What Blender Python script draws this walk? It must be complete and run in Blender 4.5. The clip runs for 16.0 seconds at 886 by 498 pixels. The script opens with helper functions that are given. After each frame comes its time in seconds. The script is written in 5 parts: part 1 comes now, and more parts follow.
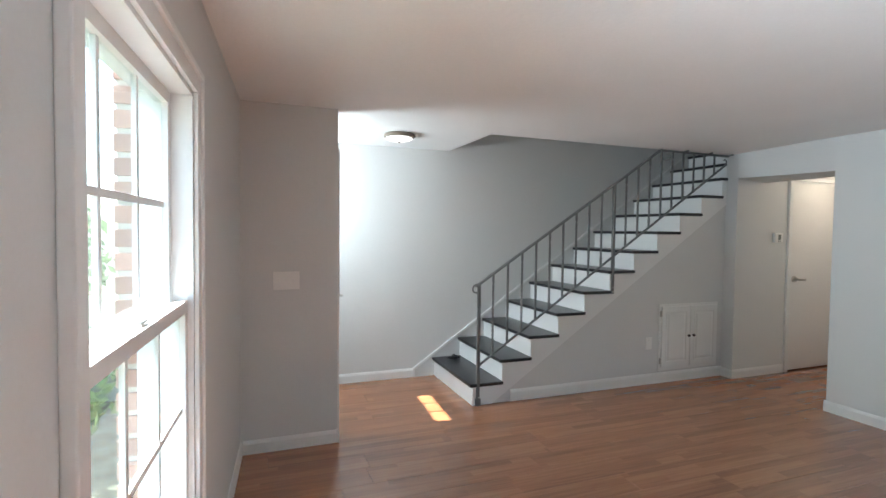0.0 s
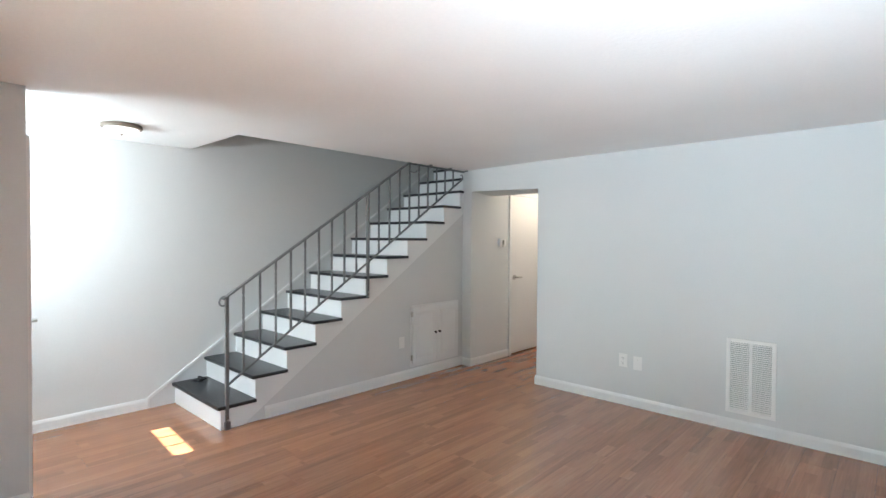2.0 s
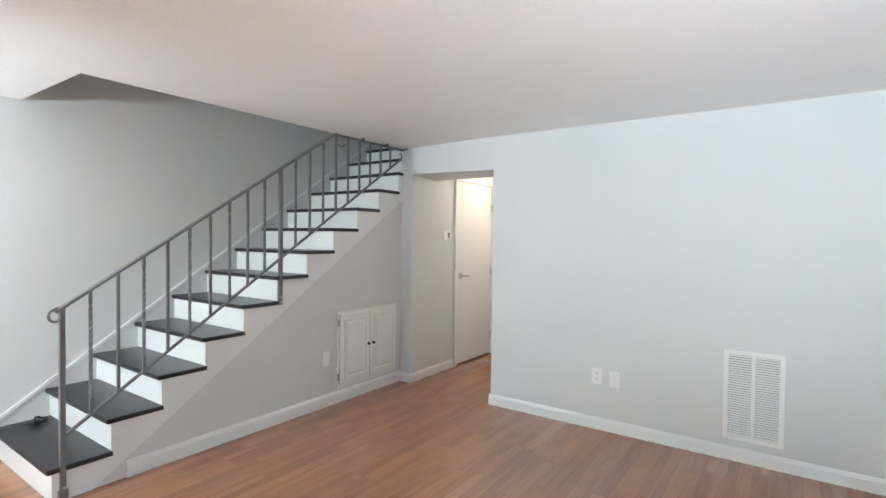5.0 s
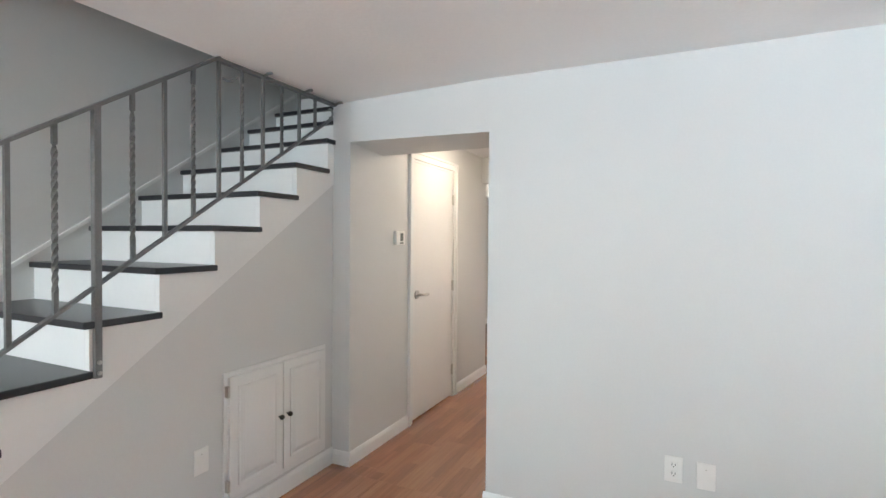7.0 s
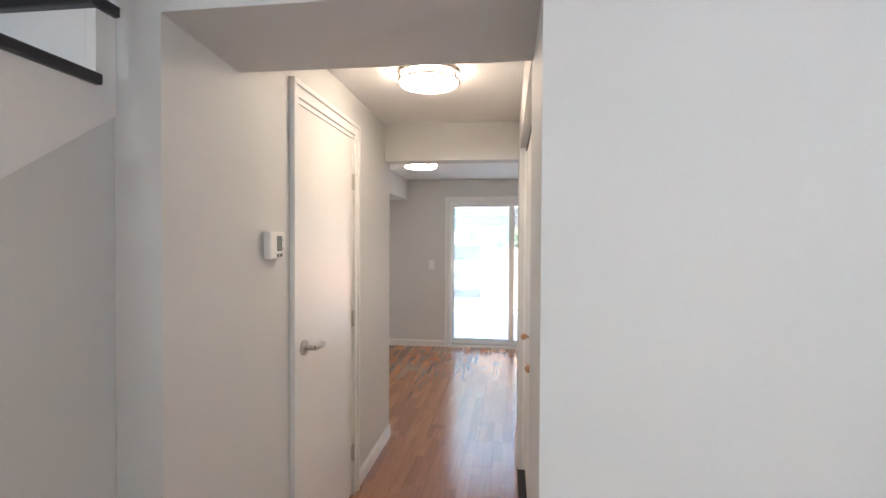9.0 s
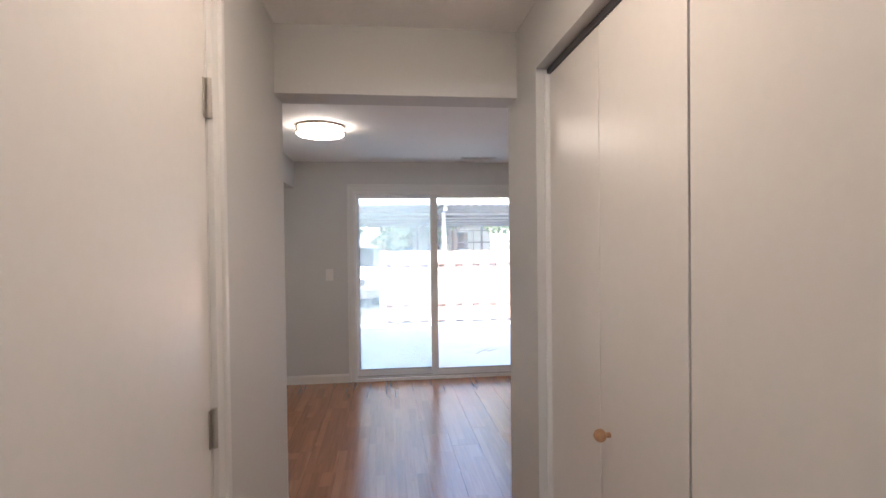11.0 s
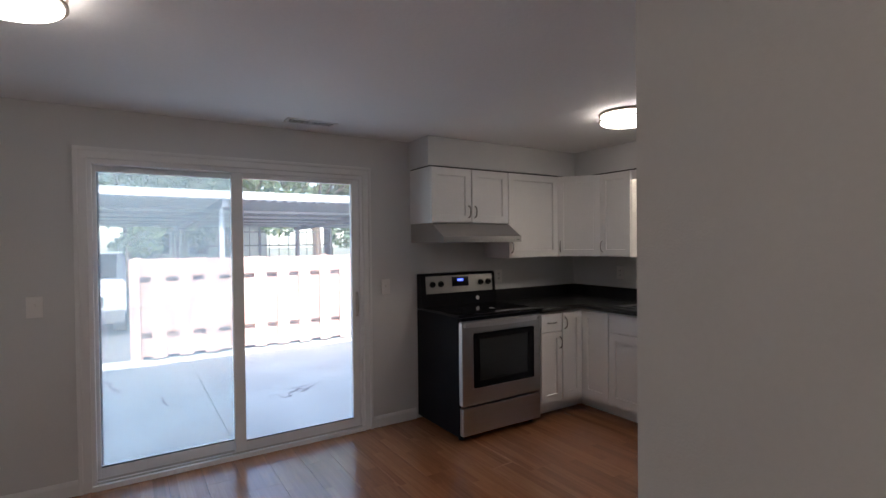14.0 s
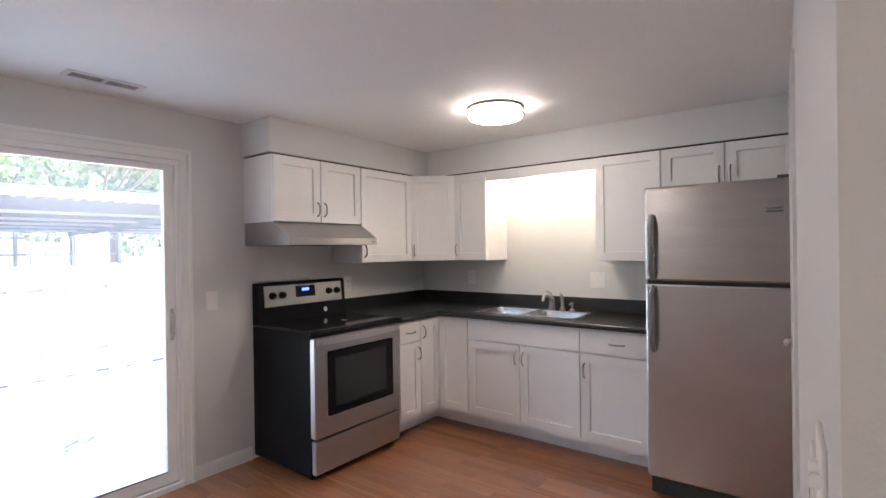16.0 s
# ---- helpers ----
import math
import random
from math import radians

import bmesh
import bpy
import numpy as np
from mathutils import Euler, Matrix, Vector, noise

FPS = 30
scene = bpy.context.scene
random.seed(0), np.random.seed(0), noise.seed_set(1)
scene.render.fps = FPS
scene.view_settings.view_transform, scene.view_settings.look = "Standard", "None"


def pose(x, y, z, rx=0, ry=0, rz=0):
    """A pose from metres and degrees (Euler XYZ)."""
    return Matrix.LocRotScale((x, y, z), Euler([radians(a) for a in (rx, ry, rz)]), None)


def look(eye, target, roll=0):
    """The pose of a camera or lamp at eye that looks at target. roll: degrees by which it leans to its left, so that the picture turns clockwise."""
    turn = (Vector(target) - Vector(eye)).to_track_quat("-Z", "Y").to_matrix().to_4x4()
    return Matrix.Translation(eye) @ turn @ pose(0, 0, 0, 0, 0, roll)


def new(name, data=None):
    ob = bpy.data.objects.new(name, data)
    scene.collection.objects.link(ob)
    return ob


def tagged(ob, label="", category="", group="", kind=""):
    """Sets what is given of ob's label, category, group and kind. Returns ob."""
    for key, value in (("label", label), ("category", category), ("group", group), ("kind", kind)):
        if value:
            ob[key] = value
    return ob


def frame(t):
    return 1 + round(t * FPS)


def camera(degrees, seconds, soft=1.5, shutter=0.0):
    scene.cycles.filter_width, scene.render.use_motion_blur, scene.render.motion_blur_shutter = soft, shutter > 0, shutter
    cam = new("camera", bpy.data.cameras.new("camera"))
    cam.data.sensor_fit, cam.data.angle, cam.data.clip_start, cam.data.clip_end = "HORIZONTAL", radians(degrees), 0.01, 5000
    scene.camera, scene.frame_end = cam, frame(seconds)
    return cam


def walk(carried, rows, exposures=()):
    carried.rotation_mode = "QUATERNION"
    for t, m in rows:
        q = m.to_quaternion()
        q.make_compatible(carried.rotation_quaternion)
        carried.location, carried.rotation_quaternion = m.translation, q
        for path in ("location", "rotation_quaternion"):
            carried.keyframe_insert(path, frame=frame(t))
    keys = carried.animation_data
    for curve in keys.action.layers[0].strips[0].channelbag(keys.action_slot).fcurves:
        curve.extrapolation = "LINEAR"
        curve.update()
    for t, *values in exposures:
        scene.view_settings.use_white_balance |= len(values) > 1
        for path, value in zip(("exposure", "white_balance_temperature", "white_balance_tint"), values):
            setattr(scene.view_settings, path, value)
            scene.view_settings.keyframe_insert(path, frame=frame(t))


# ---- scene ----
cam = camera(83.4, 16.0)

PATH = [
    (0, (3.752, -4.447, 1.455), (1.884, -3.737, 1.384), 0.7),
    (0.5, (3.766, -4.421, 1.445), (1.998, -3.486, 1.391), 0.6),
    (1, (3.778, -4.403, 1.456), (2.138, -3.259, 1.407), 0.6),
    (1.5, (3.78, -4.386, 1.459), (2.286, -3.057, 1.419), 0.5),
    (2, (3.785, -4.361, 1.463), (2.428, -2.892, 1.426), 0.4),
    (2.5, (3.78, -4.342, 1.462), (2.521, -2.788, 1.427), 0.4),
    (3, (3.765, -4.335, 1.459), (2.561, -2.739, 1.423), 0.4),
    (5.5, (2.852, -3.406, 1.409), (1.744, -1.742, 1.36), 0.8),
    (6, (2.559, -3.109, 1.42), (1.517, -1.403, 1.373), 0.7),
    (6.5, (2.267, -2.794, 1.42), (1.301, -1.043, 1.377), 0.5),
    (7, (1.965, -2.463, 1.426), (1.112, -0.655, 1.385), 0.5),
    (7.5, (1.687, -2.14, 1.419), (0.949, -0.281, 1.386), 0.5),
    (8, (1.433, -1.792, 1.426), (0.836, 0.116, 1.391), 0.2),
    (8.5, (1.214, -1.442, 1.431), (0.776, 0.509, 1.402), -0.1),
    (9, (0.995, -1.076, 1.454), (0.736, 0.907, 1.416), 0.3),
    (9.2, (0.929, -0.936, 1.45), (0.735, 1.055, 1.419), 0.3),
    (11.3, (0.507, 0.632, 1.433), (0.798, 2.611, 1.404), -0.6),
    (11.5, (0.492, 0.766, 1.431), (0.825, 2.737, 1.404), -0.5),
    (12, (0.468, 1.089, 1.434), (0.905, 3.04, 1.402), -0.4),
    (12.5, (0.439, 1.359, 1.459), (1.002, 3.278, 1.417), -0.4),
    (13, (0.451, 1.604, 1.466), (1.138, 3.482, 1.427), -0.4),
    (13.5, (0.423, 1.827, 1.474), (1.295, 3.627, 1.432), -0.4),
    (14, (0.412, 2.023, 1.451), (1.483, 3.712, 1.423), -0.6),
    (14.5, (0.45, 2.214, 1.449), (1.691, 3.782, 1.417), -0.5),
    (15, (0.51, 2.327, 1.411), (1.89, 3.774, 1.403), -0.7),
    (15.5, (0.519, 2.423, 1.416), (2.025, 3.739, 1.412), -0.8),
    (16, (0.505, 2.517, 1.413), (2.1, 3.723, 1.41), -0.8),
]
walk(cam, [(t, look(eye, target, roll)) for t, eye, target, roll in PATH],
     exposures=[(0, 2.92, 6150, 5), (1.0, 3.3, 6150, 5), (1.5, 3.4, 6150, 5), (2.5, 3.5, 6150, 6), (3, 3.58, 6150, 6), (6.5, 3.66, 6300, 7), (8, 3.6, 6400, 9), (9.2, 3.4, 6500, 13),
                (11.3, 2.8, 6450, 17), (12.5, 2.63, 6300, 18), (13.5, 2.22, 6200, 17), (14.5, 2.10, 6150, 17), (15.0, 2.33, 6150, 18), (15.5, 2.85, 6250, 18), (16, 3.48, 6250, 19)])

# ---- world and sun ----
SUN_WAY = Vector((0.15, 1.0, -1.17)).normalized()
world = bpy.data.worlds.new("sky")
scene.world = world
world.use_nodes = True
wn = world.node_tree.nodes
sky = wn.new("ShaderNodeTexSky")
sky.sky_type = "NISHITA"
sky.sun_disc = False
sky.sun_elevation = math.asin(-SUN_WAY.z)
sky.sun_rotation = math.atan2(-SUN_WAY.x, -SUN_WAY.y)
wn["Background"].inputs["Strength"].default_value = 0.15
world.node_tree.links.new(sky.outputs[0], wn["Background"].inputs["Color"])
sun_data = bpy.data.lights.new("sun", "SUN")
sun_data.energy, sun_data.angle, sun_data.color = 5.0, radians(0.5), (1.0, 0.965, 0.92)
sun = new("sun", sun_data)
sun.matrix_world = look(Vector((0, -20, 25)), Vector((0, -20, 25)) + SUN_WAY)


def sky_lamp(name, m, w, h, power, color, spread=180):
    d = bpy.data.lights.new(name, "AREA")
    d.shape, d.size, d.size_y, d.energy, d.color, d.spread = "RECTANGLE", w, h, power, color, radians(spread)
    ob = new(name, d)
    ob.matrix_world = m
    return ob


# the front wall stands slightly askew: turned about the stub wall's corner
FRONT = Matrix.Translation((0.35, -4.53, 0)) @ Matrix.Rotation(math.atan(-0.065), 4, "Z") @ Matrix.Translation((-0.35, 4.53, 0))
front_y = lambda x: -4.53 - 0.065 * (x - 0.35)
sky_lamp("window_daylight", look((4.02, front_y(4.02) - 0.11, 1.19), (3.35, -2.3, 2.6)), 1.0, 1.1, 4.9, (0.70, 0.86, 1.0), 86)
sky_lamp("door_daylight", look((-0.30, -4.66, 1.83), (-0.80, -2.2, 1.15)), 0.6, 0.16, 6.4, (0.88, 0.95, 1.0))
LAMP = 3.4          # ceiling lamp diffusers
SINK_LAMP = 6.0     # tube behind the valance


# ---- materials ----
def material(name, color, rough=0.5, metal=0.0, grain=0.0, grain_scale=40.0, stain=0.0, stain_scale=2.0,
             bump=0.0, bump_scale=200.0, spec=0.5, coat=0.0, stretch=(1, 1, 1), vary=0.0):
    m = bpy.data.materials.new(name)
    m.use_nodes = True
    nt = m.node_tree
    b = nt.nodes["Principled BSDF"]
    b.inputs["Roughness"].default_value = rough
    b.inputs["Metallic"].default_value = metal
    b.inputs["Specular IOR Level"].default_value = spec
    b.inputs["Coat Weight"].default_value = coat
    tc = nt.nodes.new("ShaderNodeNewGeometry")
    mp = nt.nodes.new("ShaderNodeMapping")
    mp.inputs["Scale"].default_value = stretch
    nt.links.new(tc.outputs["Position"], mp.inputs["Vector"])

    def noise_tex(scale, detail=4):
        n = nt.nodes.new("ShaderNodeTexNoise")
        n.inputs["Scale"].default_value, n.inputs["Detail"].default_value = scale, detail
        nt.links.new(mp.outputs["Vector"], n.inputs["Vector"])
        return n.outputs["Fac"]

    def mixed(prev, fac_out, amount):
        mr = nt.nodes.new("ShaderNodeMapRange")
        mr.inputs["From Min"].default_value, mr.inputs["From Max"].default_value = 0.3, 0.7
        mr.inputs["To Min"].default_value, mr.inputs["To Max"].default_value = 1 - amount, 1 + amount
        nt.links.new(fac_out, mr.inputs["Value"])
        vm = nt.nodes.new("ShaderNodeVectorMath")
        vm.operation = "SCALE"
        nt.links.new(prev, vm.inputs[0])
        nt.links.new(mr.outputs["Result"], vm.inputs["Scale"])
        return vm.outputs["Vector"]

    rgb = nt.nodes.new("ShaderNodeRGB")
    rgb.outputs[0].default_value = (*color, 1)
    out = rgb.outputs[0]
    if grain:
        out = mixed(out, noise_tex(grain_scale), grain)
    if stain:
        out = mixed(out, noise_tex(stain_scale, 6), stain)
    if vary:
        oi = nt.nodes.new("ShaderNodeObjectInfo")
        mr = nt.nodes.new("ShaderNodeMapRange")
        mr.inputs["To Min"].default_value, mr.inputs["To Max"].default_value = 1 - vary, 1 + vary
        nt.links.new(oi.outputs["Random"], mr.inputs["Value"])
        vm = nt.nodes.new("ShaderNodeVectorMath")
        vm.operation = "SCALE"
        nt.links.new(out, vm.inputs[0])
        nt.links.new(mr.outputs["Result"], vm.inputs["Scale"])
        out = vm.outputs["Vector"]
    nt.links.new(out, b.inputs["Base Color"])
    if bump:
        bp = nt.nodes.new("ShaderNodeBump")
        bp.inputs["Strength"].default_value, bp.inputs["Distance"].default_value = bump, 0.004
        nt.links.new(noise_tex(bump_scale, 3), bp.inputs["Height"])
        nt.links.new(bp.outputs["Normal"], b.inputs["Normal"])
    return m


def brushed(m, amount):
    """Brush lines run level, so highlights stretch up and down."""
    nt = m.node_tree
    b = nt.nodes["Principled BSDF"]
    b.inputs["Anisotropic"].default_value = amount
    up = nt.nodes.new("ShaderNodeCombineXYZ")
    up.inputs[2].default_value = 1.0
    nt.links.new(up.outputs[0], b.inputs["Tangent"])
    return m


def glowing(name, color, strength):
    m = bpy.data.materials.new(name)
    m.use_nodes = True
    b = m.node_tree.nodes["Principled BSDF"]
    b.inputs["Base Color"].default_value = (0.8, 0.8, 0.8, 1)
    b.inputs["Emission Color"].default_value = (*color, 1)
    b.inputs["Emission Strength"].default_value = strength
    return m


def glass_material(name, tint=(1, 1, 1), rough=0.0, veil=0.05):
    m = bpy.data.materials.new(name)
    m.use_nodes = True
    nt = m.node_tree
    nt.nodes.remove(nt.nodes["Principled BSDF"])
    clear, gloss = nt.nodes.new("ShaderNodeBsdfTransparent"), nt.nodes.new("ShaderNodeBsdfGlossy")
    clear.inputs["Color"].default_value = (*tint, 1)
    gloss.inputs["Roughness"].default_value = rough
    lw, mx = nt.nodes.new("ShaderNodeLayerWeight"), nt.nodes.new("ShaderNodeMixShader")
    pw, ma = nt.nodes.new("ShaderNodeMath"), nt.nodes.new("ShaderNodeMath")
    pw.operation, ma.operation = "POWER", "MULTIPLY_ADD"
    pw.inputs[1].default_value, ma.inputs[1].default_value, ma.inputs[2].default_value = 5.0, 0.7, 0.04
    nt.links.new(lw.outputs["Facing"], pw.inputs[0])
    nt.links.new(pw.outputs[0], ma.inputs[0])
    nt.links.new(ma.outputs[0], mx.inputs[0])
    nt.links.new(clear.outputs[0], mx.inputs[1])
    nt.links.new(gloss.outputs[0], mx.inputs[2])
    # washed-out glare is put into the pane as a faint scattering layer
    veil_scatter, veil_mix = nt.nodes.new("ShaderNodeBsdfTranslucent"), nt.nodes.new("ShaderNodeMixShader")
    veil_scatter.inputs["Color"].default_value = (0.8, 0.8, 0.8, 1)
    veil_mix.inputs[0].default_value = veil
    nt.links.new(mx.outputs[0], veil_mix.inputs[1])
    nt.links.new(veil_scatter.outputs[0], veil_mix.inputs[2])
    nt.links.new(veil_mix.outputs[0], nt.nodes["Material Output"].inputs["Surface"])
    return m


def screen_material():
    """Fine insect mesh: mostly open, its threads scatter some of the daylight."""
    m = bpy.data.materials.new("insect_mesh")
    m.use_nodes = True
    nt = m.node_tree
    nt.nodes.remove(nt.nodes["Principled BSDF"])
    clear, thread, mx = nt.nodes.new("ShaderNodeBsdfTransparent"), nt.nodes.new("ShaderNodeBsdfTranslucent"), nt.nodes.new("ShaderNodeMixShader")
    thread.inputs["Color"].default_value = (0.54, 0.61, 0.58, 1)
    mx.inputs[0].default_value = 0.3
    nt.links.new(clear.outputs[0], mx.inputs[1])
    nt.links.new(thread.outputs[0], mx.inputs[2])
    nt.links.new(mx.outputs[0], nt.nodes["Material Output"].inputs["Surface"])
    return m


def leaf_material():
    """Leaf blades that also let some of the light through."""
    m = material("leaves", (0.12, 0.17, 0.085), 0.6, grain=0.3, grain_scale=6, stain=0.3, stain_scale=0.8)
    nt = m.node_tree
    b = nt.nodes["Principled BSDF"]
    thin, mx = nt.nodes.new("ShaderNodeBsdfTranslucent"), nt.nodes.new("ShaderNodeMixShader")
    thin.inputs["Color"].default_value = (0.32, 0.42, 0.18, 1)
    mx.inputs[0].default_value = 0.45
    nt.links.new(b.outputs[0], mx.inputs[1])
    nt.links.new(thin.outputs[0], mx.inputs[2])
    nt.links.new(mx.outputs[0], nt.nodes["Material Output"].inputs["Surface"])
    return m


def plank_material():
    """Three-strip laminate: boards run along y, each strip with its own tone and grain."""
    m = bpy.data.materials.new("laminate")
    m.use_nodes = True
    nt = m.node_tree
    b = nt.nodes["Principled BSDF"]
    geo, oi = nt.nodes.new("ShaderNodeNewGeometry"), nt.nodes.new("ShaderNodeObjectInfo")
    sep = nt.nodes.new("ShaderNodeSeparateXYZ")
    nt.links.new(geo.outputs["Position"], sep.inputs[0])

    def calc(op, a, bb=None, c=None):
        n = nt.nodes.new("ShaderNodeMath")
        n.operation = op
        for i, v in enumerate((a, bb, c)):
            if v is None:
                continue
            if isinstance(v, (int, float)):
                n.inputs[i].default_value = v
            else:
                nt.links.new(v, n.inputs[i])
        return n.outputs[0]

    strip = calc("FLOOR", calc("DIVIDE", sep.outputs["X"], 0.0645))
    along = calc("ADD", calc("DIVIDE", sep.outputs["Y"], 0.8), calc("MULTIPLY", strip, 0.377))
    piece = calc("FLOOR", along)
    comb = nt.nodes.new("ShaderNodeCombineXYZ")
    nt.links.new(strip, comb.inputs[0])
    nt.links.new(piece, comb.inputs[1])
    nt.links.new(oi.outputs["Random"], comb.inputs[2])
    white = nt.nodes.new("ShaderNodeTexWhiteNoise")
    nt.links.new(comb.outputs[0], white.inputs["Vector"])
    gv = nt.nodes.new("ShaderNodeCombineXYZ")
    nt.links.new(calc("MULTIPLY", sep.outputs["X"], 60.0), gv.inputs[0])
    nt.links.new(calc("MULTIPLY", sep.outputs["Y"], 3.0), gv.inputs[1])
    nt.links.new(calc("MULTIPLY", white.outputs["Value"], 40.0), gv.inputs[2])
    grain = nt.nodes.new("ShaderNodeTexNoise")
    grain.inputs["Scale"].default_value, grain.inputs["Detail"].default_value = 1.0, 5
    grain.inputs["Distortion"].default_value = 0.6
    nt.links.new(gv.outputs[0], grain.inputs["Vector"])
    tone = calc("ADD", calc("MULTIPLY", white.outputs["Value"], 0.28), calc("ADD", calc("MULTIPLY", grain.outputs["Fac"], 0.56), 0.13))
    ramp = nt.nodes.new("ShaderNodeValToRGB")
    e = ramp.color_ramp.elements
    e[0].position, e[0].color = 0.15, (0.19, 0.068, 0.027, 1)
    e[1].position, e[1].color = 0.95, (0.47, 0.212, 0.093, 1)
    mid = ramp.color_ramp.elements.new(0.55)
    mid.color = (0.33, 0.130, 0.053, 1)
    nt.links.new(tone, ramp.inputs[0])
    nt.links.new(ramp.outputs[0], b.inputs["Base Color"])
    rr = nt.nodes.new("ShaderNodeMapRange")
    rr.inputs["To Min"].default_value, rr.inputs["To Max"].default_value = 0.18, 0.25
    nt.links.new(grain.outputs["Fac"], rr.inputs["Value"])
    nt.links.new(rr.outputs[0], b.inputs["Roughness"])
    b.inputs["Specular IOR Level"].default_value, b.inputs["IOR"].default_value = 0.95, 1.8
    bp = nt.nodes.new("ShaderNodeBump")
    bp.inputs["Strength"].default_value, bp.inputs["Distance"].default_value = 0.012, 0.001
    nt.links.new(grain.outputs["Fac"], bp.inputs["Height"])
    nt.links.new(bp.outputs[0], b.inputs["Normal"])
    return m


def concrete_material():
    """Weathered slab with a net of hairline cracks."""
    m = material("patio_concrete", (0.62, 0.65, 0.56), 0.85, grain=0.12, grain_scale=60, stain=0.14, stain_scale=1.2,
                 bump=0.4, bump_scale=120)
    nt = m.node_tree
    b = nt.nodes["Principled BSDF"]
    base = b.inputs["Base Color"].links[0].from_socket
    geo = nt.nodes.new("ShaderNodeNewGeometry")
    ns = nt.nodes.new("ShaderNodeTexNoise")
    ns.inputs["Scale"].default_value, ns.inputs["Detail"].default_value = 2.2, 6
    nt.links.new(geo.outputs["Position"], ns.inputs["Vector"])
    mx = nt.nodes.new("ShaderNodeMixRGB")
    mx.inputs[0].default_value = 0.32
    nt.links.new(geo.outputs["Position"], mx.inputs[1])
    nt.links.new(ns.outputs["Color"], mx.inputs[2])
    vo = nt.nodes.new("ShaderNodeTexVoronoi")
    vo.feature = "DISTANCE_TO_EDGE"
    vo.inputs["Scale"].default_value = 0.9
    nt.links.new(mx.outputs[0], vo.inputs["Vector"])
    wide = nt.nodes.new("ShaderNodeTexNoise")
    wide.inputs["Scale"].default_value = 1.1
    nt.links.new(geo.outputs["Position"], wide.inputs["Vector"])
    wr = nt.nodes.new("ShaderNodeMapRange")
    wr.inputs["From Min"].default_value, wr.inputs["From Max"].default_value = 0.40, 0.66
    wr.inputs["To Min"].default_value, wr.inputs["To Max"].default_value = 0.0, 0.0065
    nt.links.new(wide.outputs["Fac"], wr.inputs["Value"])
    lt = nt.nodes.new("ShaderNodeMath")
    lt.operation = "LESS_THAN"
    nt.links.new(vo.outputs["Distance"], lt.inputs[0])
    nt.links.new(wr.outputs[0], lt.inputs[1])
    mc = nt.nodes.new("ShaderNodeMixRGB")
    nt.links.new(lt.outputs[0], mc.inputs[0])
    nt.links.new(base, mc.inputs[1])
    mc.inputs[2].default_value = (0.12, 0.115, 0.105, 1)
    nt.links.new(mc.outputs[0], b.inputs["Base Color"])
    return m


PAINT = material("wall_paint", (0.635, 0.64, 0.632), 0.6, grain=0.012, grain_scale=90, stain=0.02, stain_scale=0.8, bump=0.12, bump_scale=260)
CEIL = material("ceiling_paint", (0.87, 0.868, 0.86), 0.7, grain=0.012, grain_scale=60, stain=0.02, stain_scale=1.3, bump=0.35, bump_scale=45)
TRIM = material("trim_paint", (0.755, 0.758, 0.75), 0.35, grain=0.01, grain_scale=60, stain=0.02, stain_scale=3, bump=0.04)
DOORP = material("door_paint", (0.76, 0.745, 0.725), 0.3, grain=0.01, stain=0.02, stain_scale=1.5, bump=0.05, bump_scale=150)
VINYL = material("white_vinyl", (0.80, 0.80, 0.80), 0.4, grain=0.01, stain=0.03, stain_scale=4)
TREAD = material("tread_paint", (0.018, 0.018, 0.022), 0.3, grain=0.1, grain_scale=30, stain=0.15, stain_scale=3, bump=0.08)
IRON = material("grey_iron", (0.20, 0.20, 0.20), 0.42, metal=0.5, grain=0.1, grain_scale=120, stain=0.1, stain_scale=8, bump=0.05)
NICKEL = material("satin_nickel", (0.55, 0.53, 0.50), 0.3, metal=1.0, grain=0.03)
DARKKNOB = material("dark_bronze", (0.05, 0.045, 0.04), 0.35, metal=0.8)
STEEL = brushed(material("brushed_steel", (0.46, 0.445, 0.44), 0.27, metal=1.0, grain=0.025, grain_scale=6, stain=0.05, stain_scale=1.5, stretch=(1, 1, 8)), 0.7)
STEELH = brushed(material("brushed_steel_flat", (0.44, 0.43, 0.42), 0.30, metal=1.0, grain=0.05, grain_scale=8, bump=0.03, bump_scale=60, stretch=(1, 30, 30)), 0.6)
BLACK = material("black_enamel", (0.008, 0.008, 0.010), 0.30, spec=0.10, grain=0.1, stain=0.15, stain_scale=5)
BLACKGLASS = material("black_glass", (0.008, 0.008, 0.01), 0.06, grain=0.02)
OVENGLASS = material("oven_glass", (0.02, 0.024, 0.026), 0.1, grain=0.02)
STEELBAND = material("handle_steel", (0.62, 0.61, 0.60), 0.3, metal=1.0, grain=0.04, grain_scale=20)
PULLS = material("pull_nickel", (0.36, 0.345, 0.33), 0.3, metal=1.0, grain=0.03)
SINKSTEEL = material("sink_steel", (0.68, 0.68, 0.67), 0.24, metal=1.0, grain=0.04, grain_scale=30)
COUNTER = material("black_laminate", (0.018, 0.018, 0.019), 0.27, grain=0.4, grain_scale=300, stain=0.15, stain_scale=6, bump=0.06, bump_scale=300)
BRONZE = material("dull_bronze", (0.20, 0.165, 0.13), 0.5, metal=0.3, grain=0.06, grain_scale=90)
IRONGREY = material("grey_plastic", (0.10, 0.10, 0.105), 0.5, grain=0.08, grain_scale=200)
STEELDARK = material("grey_handle", (0.22, 0.22, 0.225), 0.35, metal=0.7, grain=0.04)
CABINET = material("cabinet_white", (0.78, 0.775, 0.765), 0.38, grain=0.01, stain=0.02, stain_scale=2)
